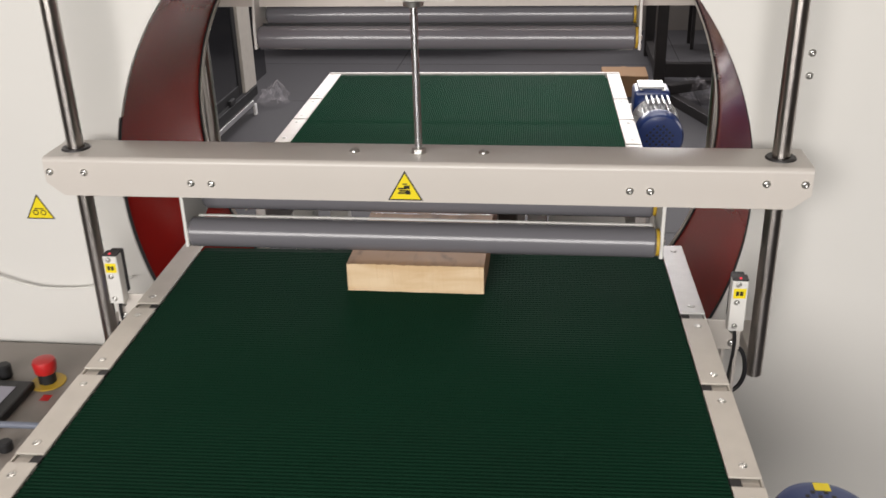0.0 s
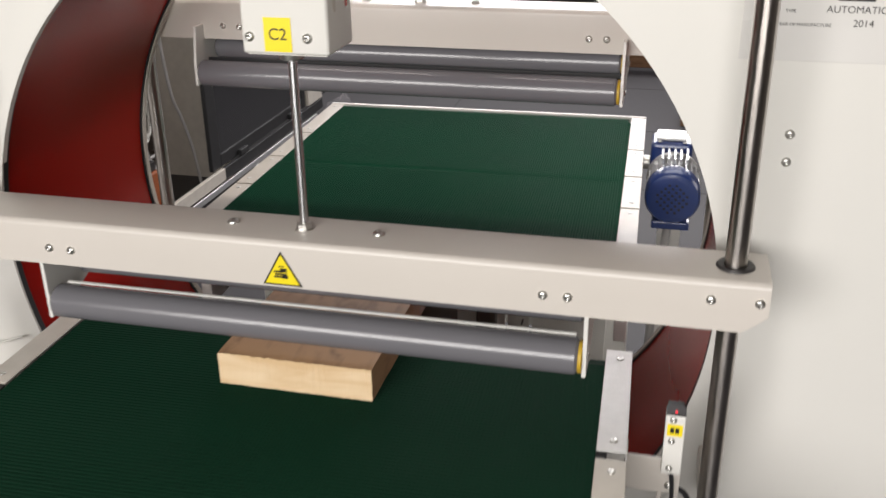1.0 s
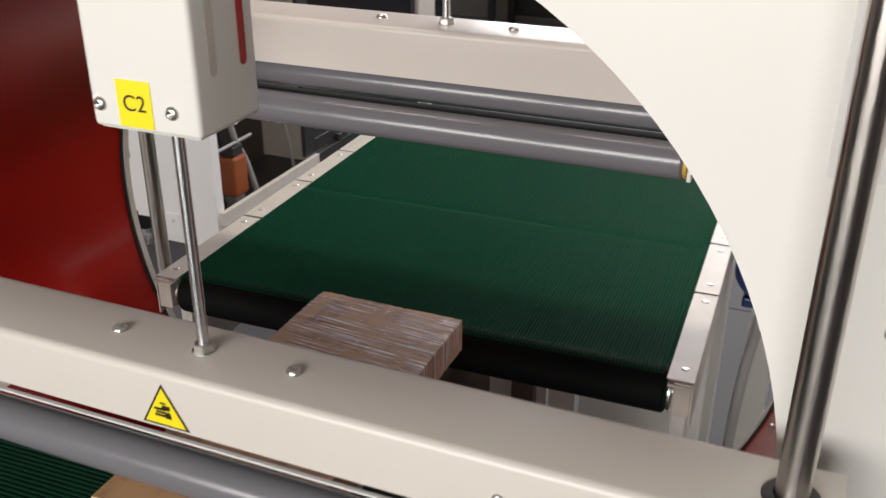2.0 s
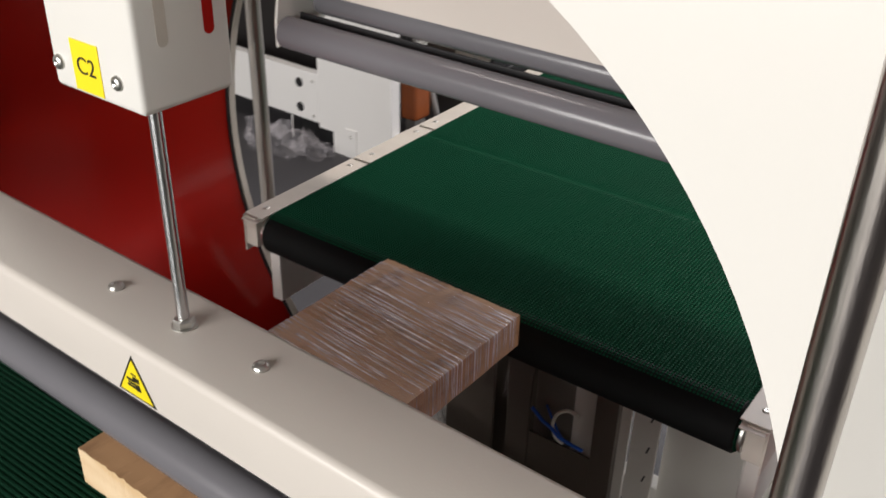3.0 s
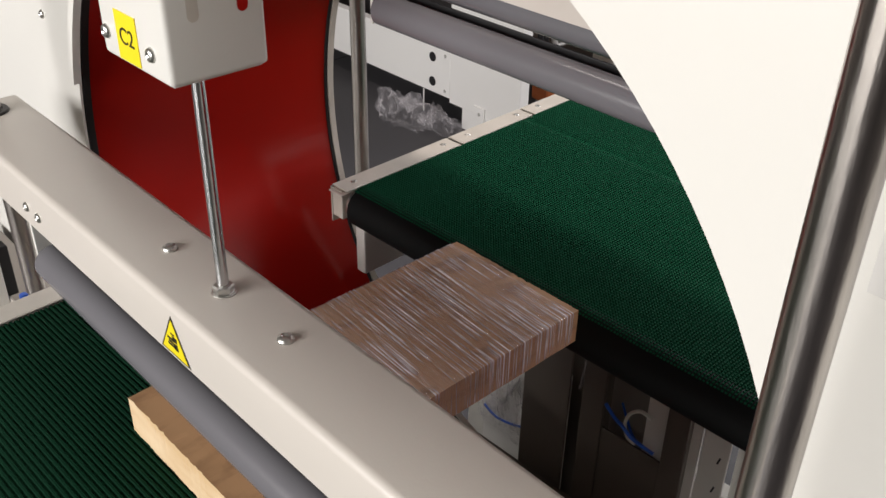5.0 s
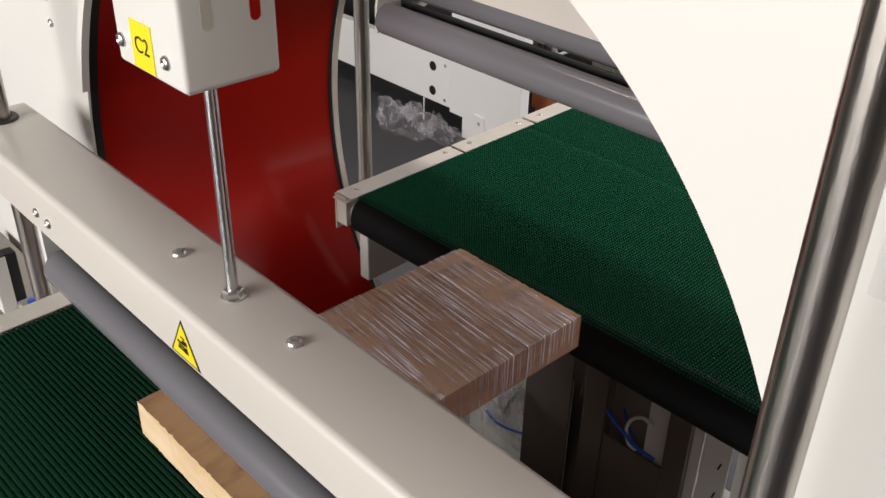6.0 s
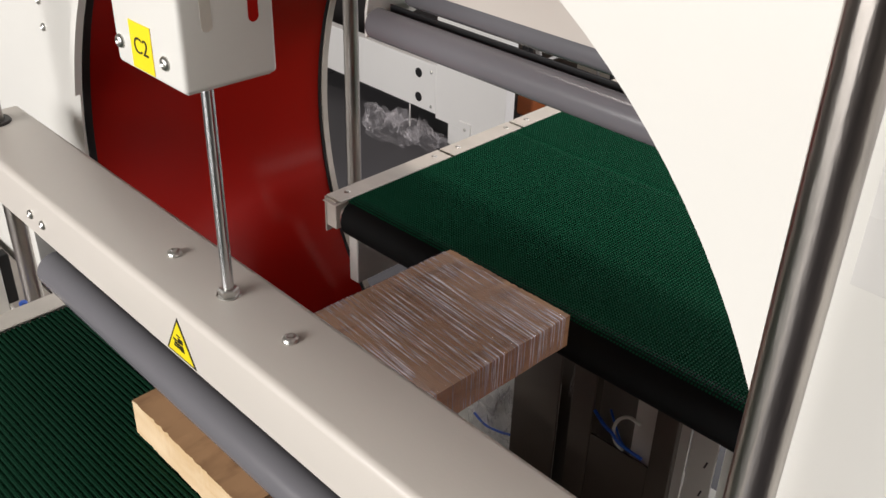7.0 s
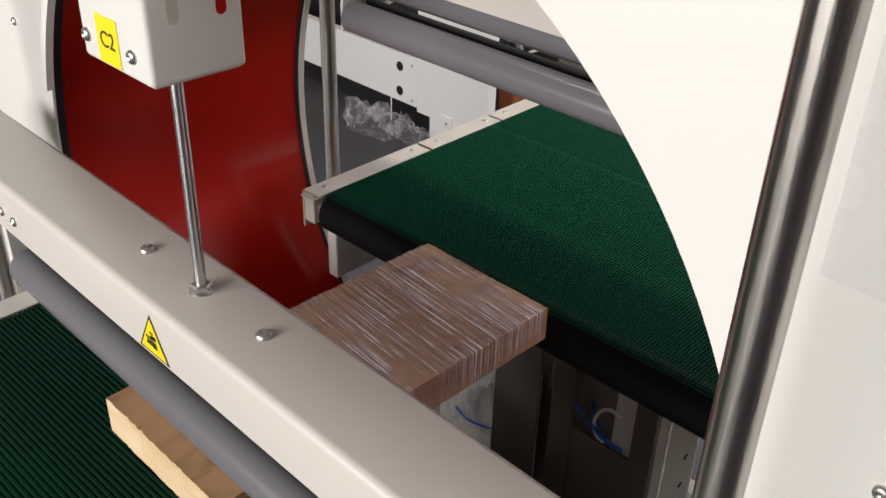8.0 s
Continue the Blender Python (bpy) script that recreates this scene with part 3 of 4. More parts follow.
def lift_unit(x0, x1, y0, y1, z0, rod_to, label, plate_text, toward):
    u = thing("lift_cylinder", label, "cylinder", "lift cylinders")
    z1 = 1.98
    body = box(x0, x1, y0, y1, z0, z1, 0.005, 4)
    h = smooth_part("housing", body, CREAM, u)
    # slots in the side: recessed dark inlays with rims
    for yc in (y0 + 0.026, y0 + 0.072):
        own = bmesh.new()
        pts = []
        for i in range(9):
            a = math.pi + math.pi * i / 8
            pts.append((yc + 0.0052 * math.cos(a), z0 + 0.056 + 0.0052 * math.sin(a)))
        for i in range(9):
            a = math.pi * i / 8
            pts.append((yc + 0.0052 * math.cos(a), z0 + 0.22 + 0.0052 * math.sin(a)))
        part("slot", prism(pts, x1 - 0.001, x1 + 0.0004, "yz", bm=own), RAIL_PAINT if yc < y0 + 0.05 else RED, h)
    part("bottom_plate", box(x0 + 0.005, x1 - 0.005, y0 + 0.005, y1 - 0.005, z0 - 0.0012, z0 - 0.0002), CREAM, h)
    xc, yc = 0.006, y0 + 0.064
    smooth_part("gland", lathe([(0, -0.020), (0.011, -0.020), (0.0165, -0.018), (0.0175, -0.010), (0.024, -0.008), (0.024, -0.0015), (0, -0.0015)], (xc, yc, z0), "z", 28), ZINC, u)
    smooth_part("piston_rod", rod(0.0062, rod_to, z0 - 0.01, "z", (xc, yc, 0), 0.001, 28), CHROME, u, "polished steel piston rod")
    smooth_part("thread", lathe([(0.0, 0.0), (0.0052, 0.0), (0.0056, 0.004), (0.0052, 0.006), (0.0056, 0.010), (0.0052, 0.013), (0, 0.013)], (xc, yc, rod_to - 0.012), "z", 20), ZINC, u)
    part("mount", box(x0 + 0.02, x1 - 0.02, min(y1, toward), max(y1, toward) if toward > y1 else y1, 1.9, 1.97, 0.003) if toward > y1 else box(x0 + 0.02, x1 - 0.02, toward, y0, 1.9, 1.97, 0.003), CREAM, u)
    if plate_text:
        for x in (-0.023, 0.055):
            screw(h, x, y0, z0 + 0.022)
        tag = part("tag", box(-0.003, 0.034, y0 - 0.0008, y0 - 0.0001, z0 + 0.004, z0 + 0.047), YELLOW, h, "yellow tag with black characters")
        lettering(plate_text, 0.021, pose(0.0155, y0 - 0.0011, z0 + 0.0255, 90), tag)
    return u


lift_unit(-0.034, 0.083, -0.009, 0.085, 1.433, 1.178, "cream lift cylinder housing with yellow C2 tag", "C2", PANEL_Y0)
lift_unit(-0.037, 0.087, 0.662, 0.772, 1.52, 1.393, "cream lift cylinder housing above the far beam", "", PANEL_Y1)

# ---------------------------------------------------------------- conveyors
BELT_Z, FAR_BELT_Z = 0.937, 0.916


def ribbed_belt(y0, y1, half, z, pitch, r=0.034, rib=0.0024):
    """A closed belt loop round two end rollers; its outside carries fine cross ribs."""
    zc = z - r
    path = []
    n = int((y1 - y0 - 2 * r) / pitch)
    for i in range(n):
        y = y0 + r + i * pitch
        for k, h in ((0.0, -rib), (0.22, 0.0), (0.62, 0.0), (0.84, -rib)):
            path.append((y + k * pitch, z + h))
    for i in range(1, 16):
        a = math.pi / 2 - math.pi * i / 16
        rr = r - (rib if i % 2 else 0)
        path.append((y1 - r + rr * math.cos(a), zc + rr * math.sin(a)))
    path.append((y1 - r, zc - r))
    path.append((y0 + r, zc - r))
    for i in range(1, 16):
        a = -math.pi / 2 - math.pi * i / 16
        rr = r - (rib if i % 2 else 0)
        path.append((y0 + r + rr * math.cos(a), zc + rr * math.sin(a)))
    own = bmesh.new()
    a = [own.verts.new((-half, *p)) for p in path]
    b = [own.verts.new((half, *p)) for p in path]
    for i in range(len(path)):
        j = (i + 1) % len(path)
        own.faces.new((a[i], a[j], b[j], b[i]))
    own.faces.new(a)
    own.faces.new(b)
    bmesh.ops.recalc_face_normals(own, faces=own.faces)
    return own


def waffle_cover(y0, y1, half, z, py, px, depth, r):
    """Cover of small square studs on the belt's carrying side, running on round the nose at y0."""
    run, hs = [], []
    nose = int(0.45 * r / py) * py
    for i in range(int((y1 - y0 + nose) / py)):
        for k, h in ((0.0, 0), (0.10, 1), (0.58, 1), (0.68, 0)):
            run.append(y0 - nose + (i + k) * py)
            hs.append(h)
    xs, gs = [], []
    for i in range(int(2 * half / px)):
        for k, h in ((0.0, 0), (0.10, 1), (0.58, 1), (0.68, 0)):
            xs.append(-half + (i + k) * px)
            gs.append(h)
    nx, ny = len(xs), len(run)
    rise = depth * (np.outer(hs, gs) - 1)
    s = np.array(run)
    # shallow sag at the belt joint and at the bed edge
    rise = rise - (0.0030 * np.exp(-((s - 1.052) / 0.010) ** 2) + 0.0012 * np.exp(-((s - 0.80) / 0.03) ** 2))[:, None]
    turn = np.maximum(0.0, (y0 - s) / r)[:, None]
    co = np.empty((ny, nx, 3))
    co[:, :, 0] = np.array(xs)[None, :]
    co[:, :, 1] = np.maximum(s, y0)[:, None] - (r + rise) * np.sin(turn)
    co[:, :, 2] = z - r + (r + rise) * np.cos(turn)
    idx = np.arange(ny * nx).reshape(ny, nx)
    faces = np.stack((idx[:-1, :-1], idx[:-1, 1:], idx[1:, 1:], idx[1:, :-1]), axis=-1).reshape(-1, 4)
    me = bpy.data.meshes.new("belt_studs")
    me.from_pydata(co.reshape(-1, 3).tolist(), [], faces.tolist())
    me.materials.append(BELT_FAR)
    return me


def rail_plate(x0, x1, y0, y1, z, inner, gap):
    """One cover plate of a side rail, with a dropped tongue under the next plate."""
    own = box(x0, x1, y0 + gap, y1, z - 0.0025, z, 0.0008, 1)
    box(x0 + 0.003, x1 - 0.003, y0 - 0.004, y0 + 0.026, z - 0.0085, z - 0.006, 0.0006, 1, own)
    outer = x0 if inner > 0 else x1
    box(min(outer, outer + 0.0025 * inner), max(outer, outer + 0.0025 * inner), y0 + 0.003, y1, z - 0.075, z - 0.0026, bm=own)
    return own


def conveyor(y0, y1, joints, leg_ys, label, half, out, r, cover, shift, skew, belt_z, gap):
    c = thing("belt_conveyor", label, "conveyor", "belt conveyors", at=pose(shift, 0, 0, 0, 0, skew))
    mid = half + (out - half) * 0.55
    part("belt", ribbed_belt(y0 + 0.004, y1 - 0.004, half, belt_z, 0.0072, r), cover, c, "dark green ribbed conveyor belt")
    for ye in (y0 + 0.038, y1 - 0.038):
        for s in (-1, 1):
            smooth_part("roller_shaft", rod(0.010, -0.022 if s < 0 else 0, 0 if s < 0 else 0.022, "x", (s * half, ye, belt_z - r), 0.001, 20), ZINC, c)
    ztop = belt_z + 0.004
    for s in (-1, 1):
        edges = [y0] + joints + [y1]
        rail = part("side_rail", box(*sorted((s * (half + 0.005), s * (out - 0.005))), y0 + 0.03, y1 - 0.03, ztop - 0.06, ztop - 0.010, 0.002), RAIL_PAINT, c)
        for a, b in zip(edges, edges[1:]):
            p = part("cover_plate", rail_plate(*sorted((s * (half + 0.0005), s * out)), a, b, ztop, -s, gap), PLATE_ALU if s > 0 and b == y1 and y1 < 0.3 else RAIL_PAINT, rail)
            for y in (a + 0.042, b - 0.026):
                if a + 0.02 < y < b - 0.01:
                    screw(p, s * mid, y, ztop, "z", SCREW_FLUSH)
            if gap > 0.01:
                part("notch", box(*sorted((s * (half + 0.001), s * (half + 0.015))), a + 0.001, a + 0.0175, ztop - 0.0058, ztop - 0.0030), BLACK, p)
        part("side_frame", box(*sorted((s * (half + 0.008), s * (out - 0.009))), y0 + 0.05, y1 - 0.05, ztop - 0.20, ztop - 0.061, 0.003), CREAM, c)
        for y in leg_ys:
            leg = part("leg", box(s * 0.44 - 0.03, s * 0.44 + 0.03, y - 0.03, y + 0.03, FLOOR + 0.012, ztop - 0.2005, 0.004), CREAM, c)
            smooth_part("foot", lathe([(0, 0), (0.045, 0), (0.045, 0.006), (0.02, 0.0115), (0, 0.0115)], (s * 0.44, y, FLOOR + 0.0002), "z", 24), DARK_STEEL, leg)
    for y in leg_ys:
        part("cross_member", box(-0.409, 0.409, y - 0.02, y + 0.02, 0.30, 0.36, 0.003), CREAM, c)
    part("slider_bed", box(-0.425, 0.425, y0 + 0.09, y1 - 0.09, belt_z - 2 * r + 0.010, belt_z - 0.006), DARK_STEEL, c)
    return c


near = conveyor(-1.62, 0.186, [-1.167, -0.954, -0.741, -0.528, -0.315, -0.102], (-1.3, -0.25), "green belt conveyor with beige side rails carrying the plank", 0.438, 0.479, 0.034, BELT_NEAR, 0.006, 1.7, BELT_Z, 0.018)
far = conveyor(0.566, 1.598, [0.862, 1.077, 1.290], (0.98, 1.45), "green belt conveyor with beige side rails beyond the ring", 0.436, 0.478, 0.036, BELT_FAR, 0.0, 1.4, FAR_BELT_Z, 0.007)
studs = new("belt_studs", waffle_cover(0.606, 1.588, 0.4345, FAR_BELT_Z + 0.0040, 0.0059, 0.0057, 0.0036, 0.040))
studs.parent = far
tagged(studs, "dark green waffle cover of small studs", kind="stuff")
# black cover added over the belt's own turn
smooth_part("nose_cover", rod(0.0382, -0.4355, 0.4355, "x", (0, 0.606, FAR_BELT_Z - 0.036), 0.003, 48), NOSE_BLACK, far, "black cover round the belt nose")
part("end_bar", box(-0.478, 0.478, 1.599, 1.612, FAR_BELT_Z - 0.05, FAR_BELT_Z + 0.006, 0.002), CREAM, far)
# frame under the near end of the far conveyor
TOP = FAR_BELT_Z - 0.0725
for x0, x1, y, z0, mat, lab in (
    (-0.222, -0.106, 0.850, -0.10, UNDER_SHADED, "brown-grey apron post"), (-0.074, -0.022, 0.850, -0.10, UNDER_SHADED, "brown-grey stay"),
    (0.066, 0.113, 0.862, 0.45, CREAM, "cream stay"), (0.1145, 0.160, 0.850, -0.10, UNDER_SHADED, "brown-grey stay"),
    (0.164, 0.184, 0.856, 0.30, CREAM, "thin cream stay"), (0.190, 0.242, 0.850, -0.10, CREAM, "cream slotted plate"),
):
    st = part("stay", box(x0, x1, y, y + 0.006, z0, TOP, 0.0015), mat, far, lab)
    if lab.endswith("plate"):
        for z in (0.69, 0.62, 0.548, 0.479, 0.41):
            part("slot", prism([(x0 + 0.032, z - 0.008), (x0 + 0.0355, z - 0.008), (x0 + 0.0395, z + 0.008), (x0 + 0.036, z + 0.008)], y - 0.0008, y - 0.0002, "xz"), BLACK, st)
part("lower_apron", box(-0.0215, 0.1140, 0.852, 0.857, -0.10, 0.462, 0.001), UNDER_SHADED, far)
part("side_plate", box(0.246, 0.420, 0.872, 0.876, -0.10, TOP, 0.001), CREAM, far)
part("back_plate", box(-0.040, 0.163, 0.905, 0.909, 0.10, TOP, 0.001), DESK_SHADED, far)
# dark sheet added to keep the gap between the posts in shade
part("gap_shade_sheet", box(-0.185, -0.035, 0.945, 0.949, -0.10, TOP, 0.001), UNDER_SHADED, far)
part("stretcher", box(-0.425, 0.425, 0.78, 0.83, 0.20, 0.26, 0.003), UNDER_SHADED, far)
part("belly_plate", box(-0.43, 0.43, 0.665, 1.50, TOP + 0.001, TOP + 0.004), DARK_STEEL, far)
for s in (-1, 1):
    bearing = smooth_part("end_bearing", lathe([(0.012, 0), (0.030, 0), (0.033, 0.002), (0.033, 0.006), (0.012, 0.006), (0.012, 0)], (s * 0.441 - 0.003, 0.606, FAR_BELT_Z - 0.036), "x", 28), ZINC, far, "bright bearing ring")
    part("end_bracket", box(*sorted((s * 0.4480, s * 0.4755)), 0.570, 0.600, FAR_BELT_Z - 0.058, FAR_BELT_Z + 0.0005, 0.002), RAIL_PAINT, far, "beige end bracket")

# ---------------------------------------------------------------- gear motors


def gear_motor(m, label, stickers):
    """Worm gear motor: fan cowl towards -y, finned body behind it, gearbox to its side."""
    g = thing("gear_motor", label, "motor", "gear motors", at=m)
    cowl = smooth_part("fan_cowl", lathe([(0, 0.0), (0.060, 0.0), (0.074, 0.004), (0.080, 0.014), (0.080, 0.075), (0.076, 0.075), (0.076, 0.02), (0, 0.02)], (0, 0, 0), "y", 40), BLUE, g, "blue sheet fan cowl")
    for i in range(-4, 5):
        for j in range(-4, 5):
            if math.hypot(i, j) * 0.0105 < 0.044:
                part("vent", box(i * 0.0105 - 0.0035, i * 0.0105 + 0.0035, -0.0006, 0.001, j * 0.0105 - 0.0035, j * 0.0105 + 0.0035), BLACK if (i + j) % 2 else BLUE, cowl)
    bodym = lathe([(0, 0.076), (0.062, 0.076), (0.062, 0.19), (0, 0.19)], (0, 0, 0), "y", 32)
    for k in range(22):
        a = 2 * math.pi * k / 22
        f = box(0.058, 0.078, 0.078, 0.188, -0.0022, 0.0022)
        bmesh.ops.rotate(f, verts=f.verts, matrix=Matrix.Rotation(a, 3, "Y"))
        merge(bodym, f)
    part("stator_body", bodym, ALU, g, "finned cast aluminium body")
    part("motor_foot", box(-0.055, 0.055, 0.02, 0.15, -0.105, -0.079, 0.006), BLUE, g, "blue cast foot")
    for k in range(5):
        part("fin", box(-0.040 + k * 0.018, -0.034 + k * 0.018, 0.08, 0.186, 0.078, 0.098, 0.001), ALU, g)
    part("gear_cover", box(-0.06, 0.03, 0.225, 0.315, 0.1055, 0.118, 0.004), ALU, g, "bright cast cover")
    smooth_part("flange", rod(0.082, 0.19, 0.206, "y", (0, 0, 0), 0.003, 32), ALU, g)
    part("gearbox", box(-0.075, 0.05, 0.207, 0.33, -0.06, 0.105, 0.014, 3), BLUE, g, "blue cast gearbox")
    smooth_part("output_shaft", rod(0.022, -0.16, -0.076, "x", (0, 0.27, 0.02), 0.002, 24), ZINC, g)
    for x, z in ((-0.05, 0.106), (0.025, 0.106)):
        for y in (0.216, 0.322):
            screw(g, x, y, z, "z")
    if stickers:
        part("sticker", box(-0.002, 0.034, 0.022, 0.052, 0.0795, 0.0808), YELLOW, g)
        part("sticker", box(-0.006, 0.020, -0.0012, -0.0007, 0.046, 0.066), YELLOW, cowl)
    return g


tagged(smooth_part("conduit", tube([(0.522, 1.17, 0.796), (0.518, 1.15, 0.72), (0.505, 1.12, 0.60), (0.50, 1.12, 0.40), (0.51, 1.16, 0.10), (0.53, 1.2, FLOOR + 0.012)], 0.011), HOSE_GREY), "grey conduit hanging from the far gear motor", "conduit")
SMALL = Matrix.Scale(0.84, 4)
gear_motor(pose(0.527, 1.120, 0.858) @ SMALL, "blue gear motor with finned aluminium body beside the far conveyor", False)
gear_motor(pose(0.612, -0.405, 0.826, -90) @ SMALL, "blue gear motor with yellow sticker beside the near conveyor", True)
for mx, my, mz in ((0.527, 1.31, 0.804), (0.600, -0.405, 0.547)):
    st = thing("motor_bracket", "cream steel bracket under a blue gear motor", "bracket", "motor brackets")
    part("post", box(mx - 0.03, mx + 0.03, my - 0.03, my + 0.03, FLOOR + 0.008, mz, 0.003), CREAM, st)
    part("base_plate", box(mx - 0.06, mx + 0.06, my - 0.06, my + 0.06, FLOOR + 0.0005, FLOOR + 0.0075, 0.001), CREAM, st)

# ---------------------------------------------------------------- plank and film
plank = thing("plank", "short brown wooden plank wrapped in clear film", "plank")


def plank_mesh(x0, x1, y0, y1, z0, z1):
    """A sawn plank: splintered end edges, slightly worn long edges."""
    own = box(x0, x1, y0, y1, z0, z1)
    across = [e for e in own.edges if abs((e.verts[0].co - e.verts[1].co).x) > 0.1]
    bmesh.ops.subdivide_edges(own, edges=across, cuts=70, use_grid_fill=True)
    along = [e for e in own.edges if abs((e.verts[0].co - e.verts[1].co).y) > 0.1]
    bmesh.ops.subdivide_edges(own, edges=along, cuts=24, use_grid_fill=True)
    for v in own.verts:
        k = noise.noise(Vector((v.co.x * 130, v.co.y * 60, v.co.z * 90)))
        if abs(v.co.y - y0) < 1e-4 or abs(v.co.y - y1) < 1e-4:
            out = 1 if abs(v.co.y - y1) < 1e-4 else -1
            top = v.co.z > z1 - 1e-4
            v.co.y += out * (-0.0016 * abs(k) - (0.0018 * max(0, k) if top else 0))
            if top:
                v.co.z -= 0.0016 * max(0.0, noise.noise(Vector((v.co.x * 90, 3.0, 0.5))))
        elif abs(v.co.x - x0) < 1e-4 or abs(v.co.x - x1) < 1e-4:
            v.co.x += 0.0008 * k
    bmesh.ops.recalc_face_normals(own, faces=own.faces)
    for f in own.faces:
        if abs(f.normal.y) > 0.7:
            f.material_index = 1
    return own


wood = part("wood", plank_mesh(-0.116, 0.122, -0.021, 0.513, BELT_Z + 0.001, 0.9895), (PLANK, PLANK_END), plank)


def wrap_mesh(x0, x1, z0, z1, y0, y1):
    """A wrinkled sleeve of thin film round the plank."""
    own = bmesh.new()
    loop = []
    for i in range(25):
        loop.append((x0 + (x1 - x0) * i / 24, z1, 0, 1))
    for i in range(7):
        loop.append((x1, z1 + (z0 - z1) * i / 6, 1, 0))
    for i in range(25):
        loop.append((x1 + (x0 - x1) * i / 24, z0, 0, -1))
    for i in range(7):
        loop.append((x0, z0 + (z1 - z0) * i / 6, -1, 0))
    rows = []
    steps = 170
    for k in range(steps + 1):
        row = []
        for x, z, nx, nz in loop:
            lean = (x - x0) * 0.07
            y = y0 + (y1 - y0) * k / steps
            w = noise.noise(Vector(((y + lean) * 190, x * 6, z * 6))) * 0.5 + 0.5
            d = 0.0010 + 0.0022 * w * w
            row.append(own.verts.new((x + nx * d, y, z + nz * d)))
        rows.append(row)
    n = len(loop)
    for a, b in zip(rows, rows[1:]):
        for i in range(n):
            own.faces.new((a[i], a[(i + 1) % n], b[(i + 1) % n], b[i]))
    return own


part("film_wrap", wrap_mesh(-0.116, 0.122, BELT_Z + 0.004, 0.9895, 0.205, 0.503), FILM, plank, "clear stretch film in shiny creases", True)

# ---------------------------------------------------------------- sensors on the near conveyor


def sensor(x, s, label, drop):
    u = thing("light_sensor", label, "sensor", "light barrier sensors", at=pose(0, 0, -drop))
    y = -0.022
    inner = s * (0.479 + 0.004 * s)
    arm = part("arm", box(*sorted((inner + s * 0.0005, x + s * 0.014)), y + 0.010, y + 0.014, 0.855, 0.912, 0.001), BEAM_PAINT, u, "pale sheet-metal arm")
    part("flange", box(*sorted((inner + s * 0.0005, inner + s * 0.0035)), y + 0.0145, y + 0.045, 0.868, 0.912, 0.0008), BEAM_PAINT, u)
    body = part("sensor_body", box(x - 0.013, x + 0.013, y - 0.012, y + 0.0095, 0.903, 0.996, 0.0015), CREAM, u)
    part("cap", box(x - 0.013, x + 0.013, y - 0.012, y + 0.0095, 0.9965, 0.9995, 0.0008), DARK_STEEL, body)
    part("housing", box(x - 0.011, x + 0.011, y + 0.0098, y + 0.026, 0.914, 0.997, 0.002), BLACK, u, "black sensor housing")
    glow = bpy.data.materials.get("red_indicator")
    if glow is None:
        glow = bpy.data.materials.new("red_indicator")
        glow.use_nodes = True
        pb = glow.node_tree.nodes["Principled BSDF"]
        pb.inputs["Base Color"].default_value = (0.6, 0.02, 0.03, 1)
        pb.inputs["Emission Color"].default_value = (1, 0.05, 0.08, 1)
        pb.inputs["Emission Strength"].default_value = 1.2
    part("indicator", box(x - 0.0015, x + 0.0015, y - 0.010, y - 0.006, 0.9997, 1.0012), glow, body, "glowing red indicator")
    tag = part("tag", box(x - 0.010, x + 0.010, y - 0.0128, y - 0.0122, 0.965, 0.983), YELLOW, body, "yellow tag with dark marks")
    for dx in (-0.006, 0.0005):
        part("mark_bar", box(x + dx, x + dx + 0.005, y - 0.0132, y - 0.0129, 0.970, 0.978), INK, tag)
    for z in (0.990, 0.957, 0.913):
        screw(body, x - 0.003, y - 0.012, z, "-y", SCREW_SMALL)
    for z in (0.893, 0.868):
        screw(arm, x, y + 0.010, z, "-y")
    for dx in (-0.012, 0.010):
        part("upright", box(x + dx - 0.003, x + dx + 0.003, y + 0.0145, y + 0.030, 0.74, 0.858, 0.001), BEAM_PAINT, u, "pale sheet-metal upright")
    smooth_part("cable_loop", tube([(x - s * 0.014, y + 0.032, 0.850), (x + s * 0.022, y + 0.034, 0.842), (x + s * 0.034, y + 0.036, 0.80), (x + s * 0.026, y + 0.038, 0.765), (x, y + 0.036, 0.745)], 0.004), HOSE_BLACK, u, "black cable loop")
    smooth_part("cable", tube([(x, y, 0.903), (x + s * 0.004, y + 0.004, 0.87), (x + s * 0.006, y + 0.03, 0.80), (x, y + 0.06, 0.70), (x - s * 0.02, y + 0.12, 0.55)], 0.003), HOSE_BLACK, u)
    return u


sensor(0.546, 1, "pale light-barrier sensor with yellow tag beside the conveyor", 0.013)
left_eye = sensor(-0.540, -1, "pale light-barrier sensor with yellow tag on bracket", 0.0)
smooth_part("connector", rod(0.0065, 0.865, 0.893, "z", (-0.556, 0.016, 0), 0.0015, 20), HOSE_BLUE, left_eye, "blue plug connector")

# ---------------------------------------------------------------- control desk
desk = thing("control_desk", "beige control desk with red emergency stop and display", "control desk")
DZ = 0.70
part("desk_body", box(-1.16, -0.555, -0.40, 0.160, DZ - 0.16, DZ, 0.006), DESK_SHADED, desk)
part("pedestal", box(-1.02, -0.74, -0.30, 0.10, FLOOR + 0.001, DZ - 0.1605, 0.004), CREAM, desk)
ex, ey = -0.735, 0.008
stop = smooth_part("emergency_stop", lathe([(0, 0.042), (0.014, 0.042), (0.0205, 0.040), (0.0225, 0.034), (0.0205, 0.016), (0.018, 0.013), (0, 0.013)], (ex, ey, DZ + 0.012), "z", 32), ESTOP_RED, desk, "red mushroom push button")
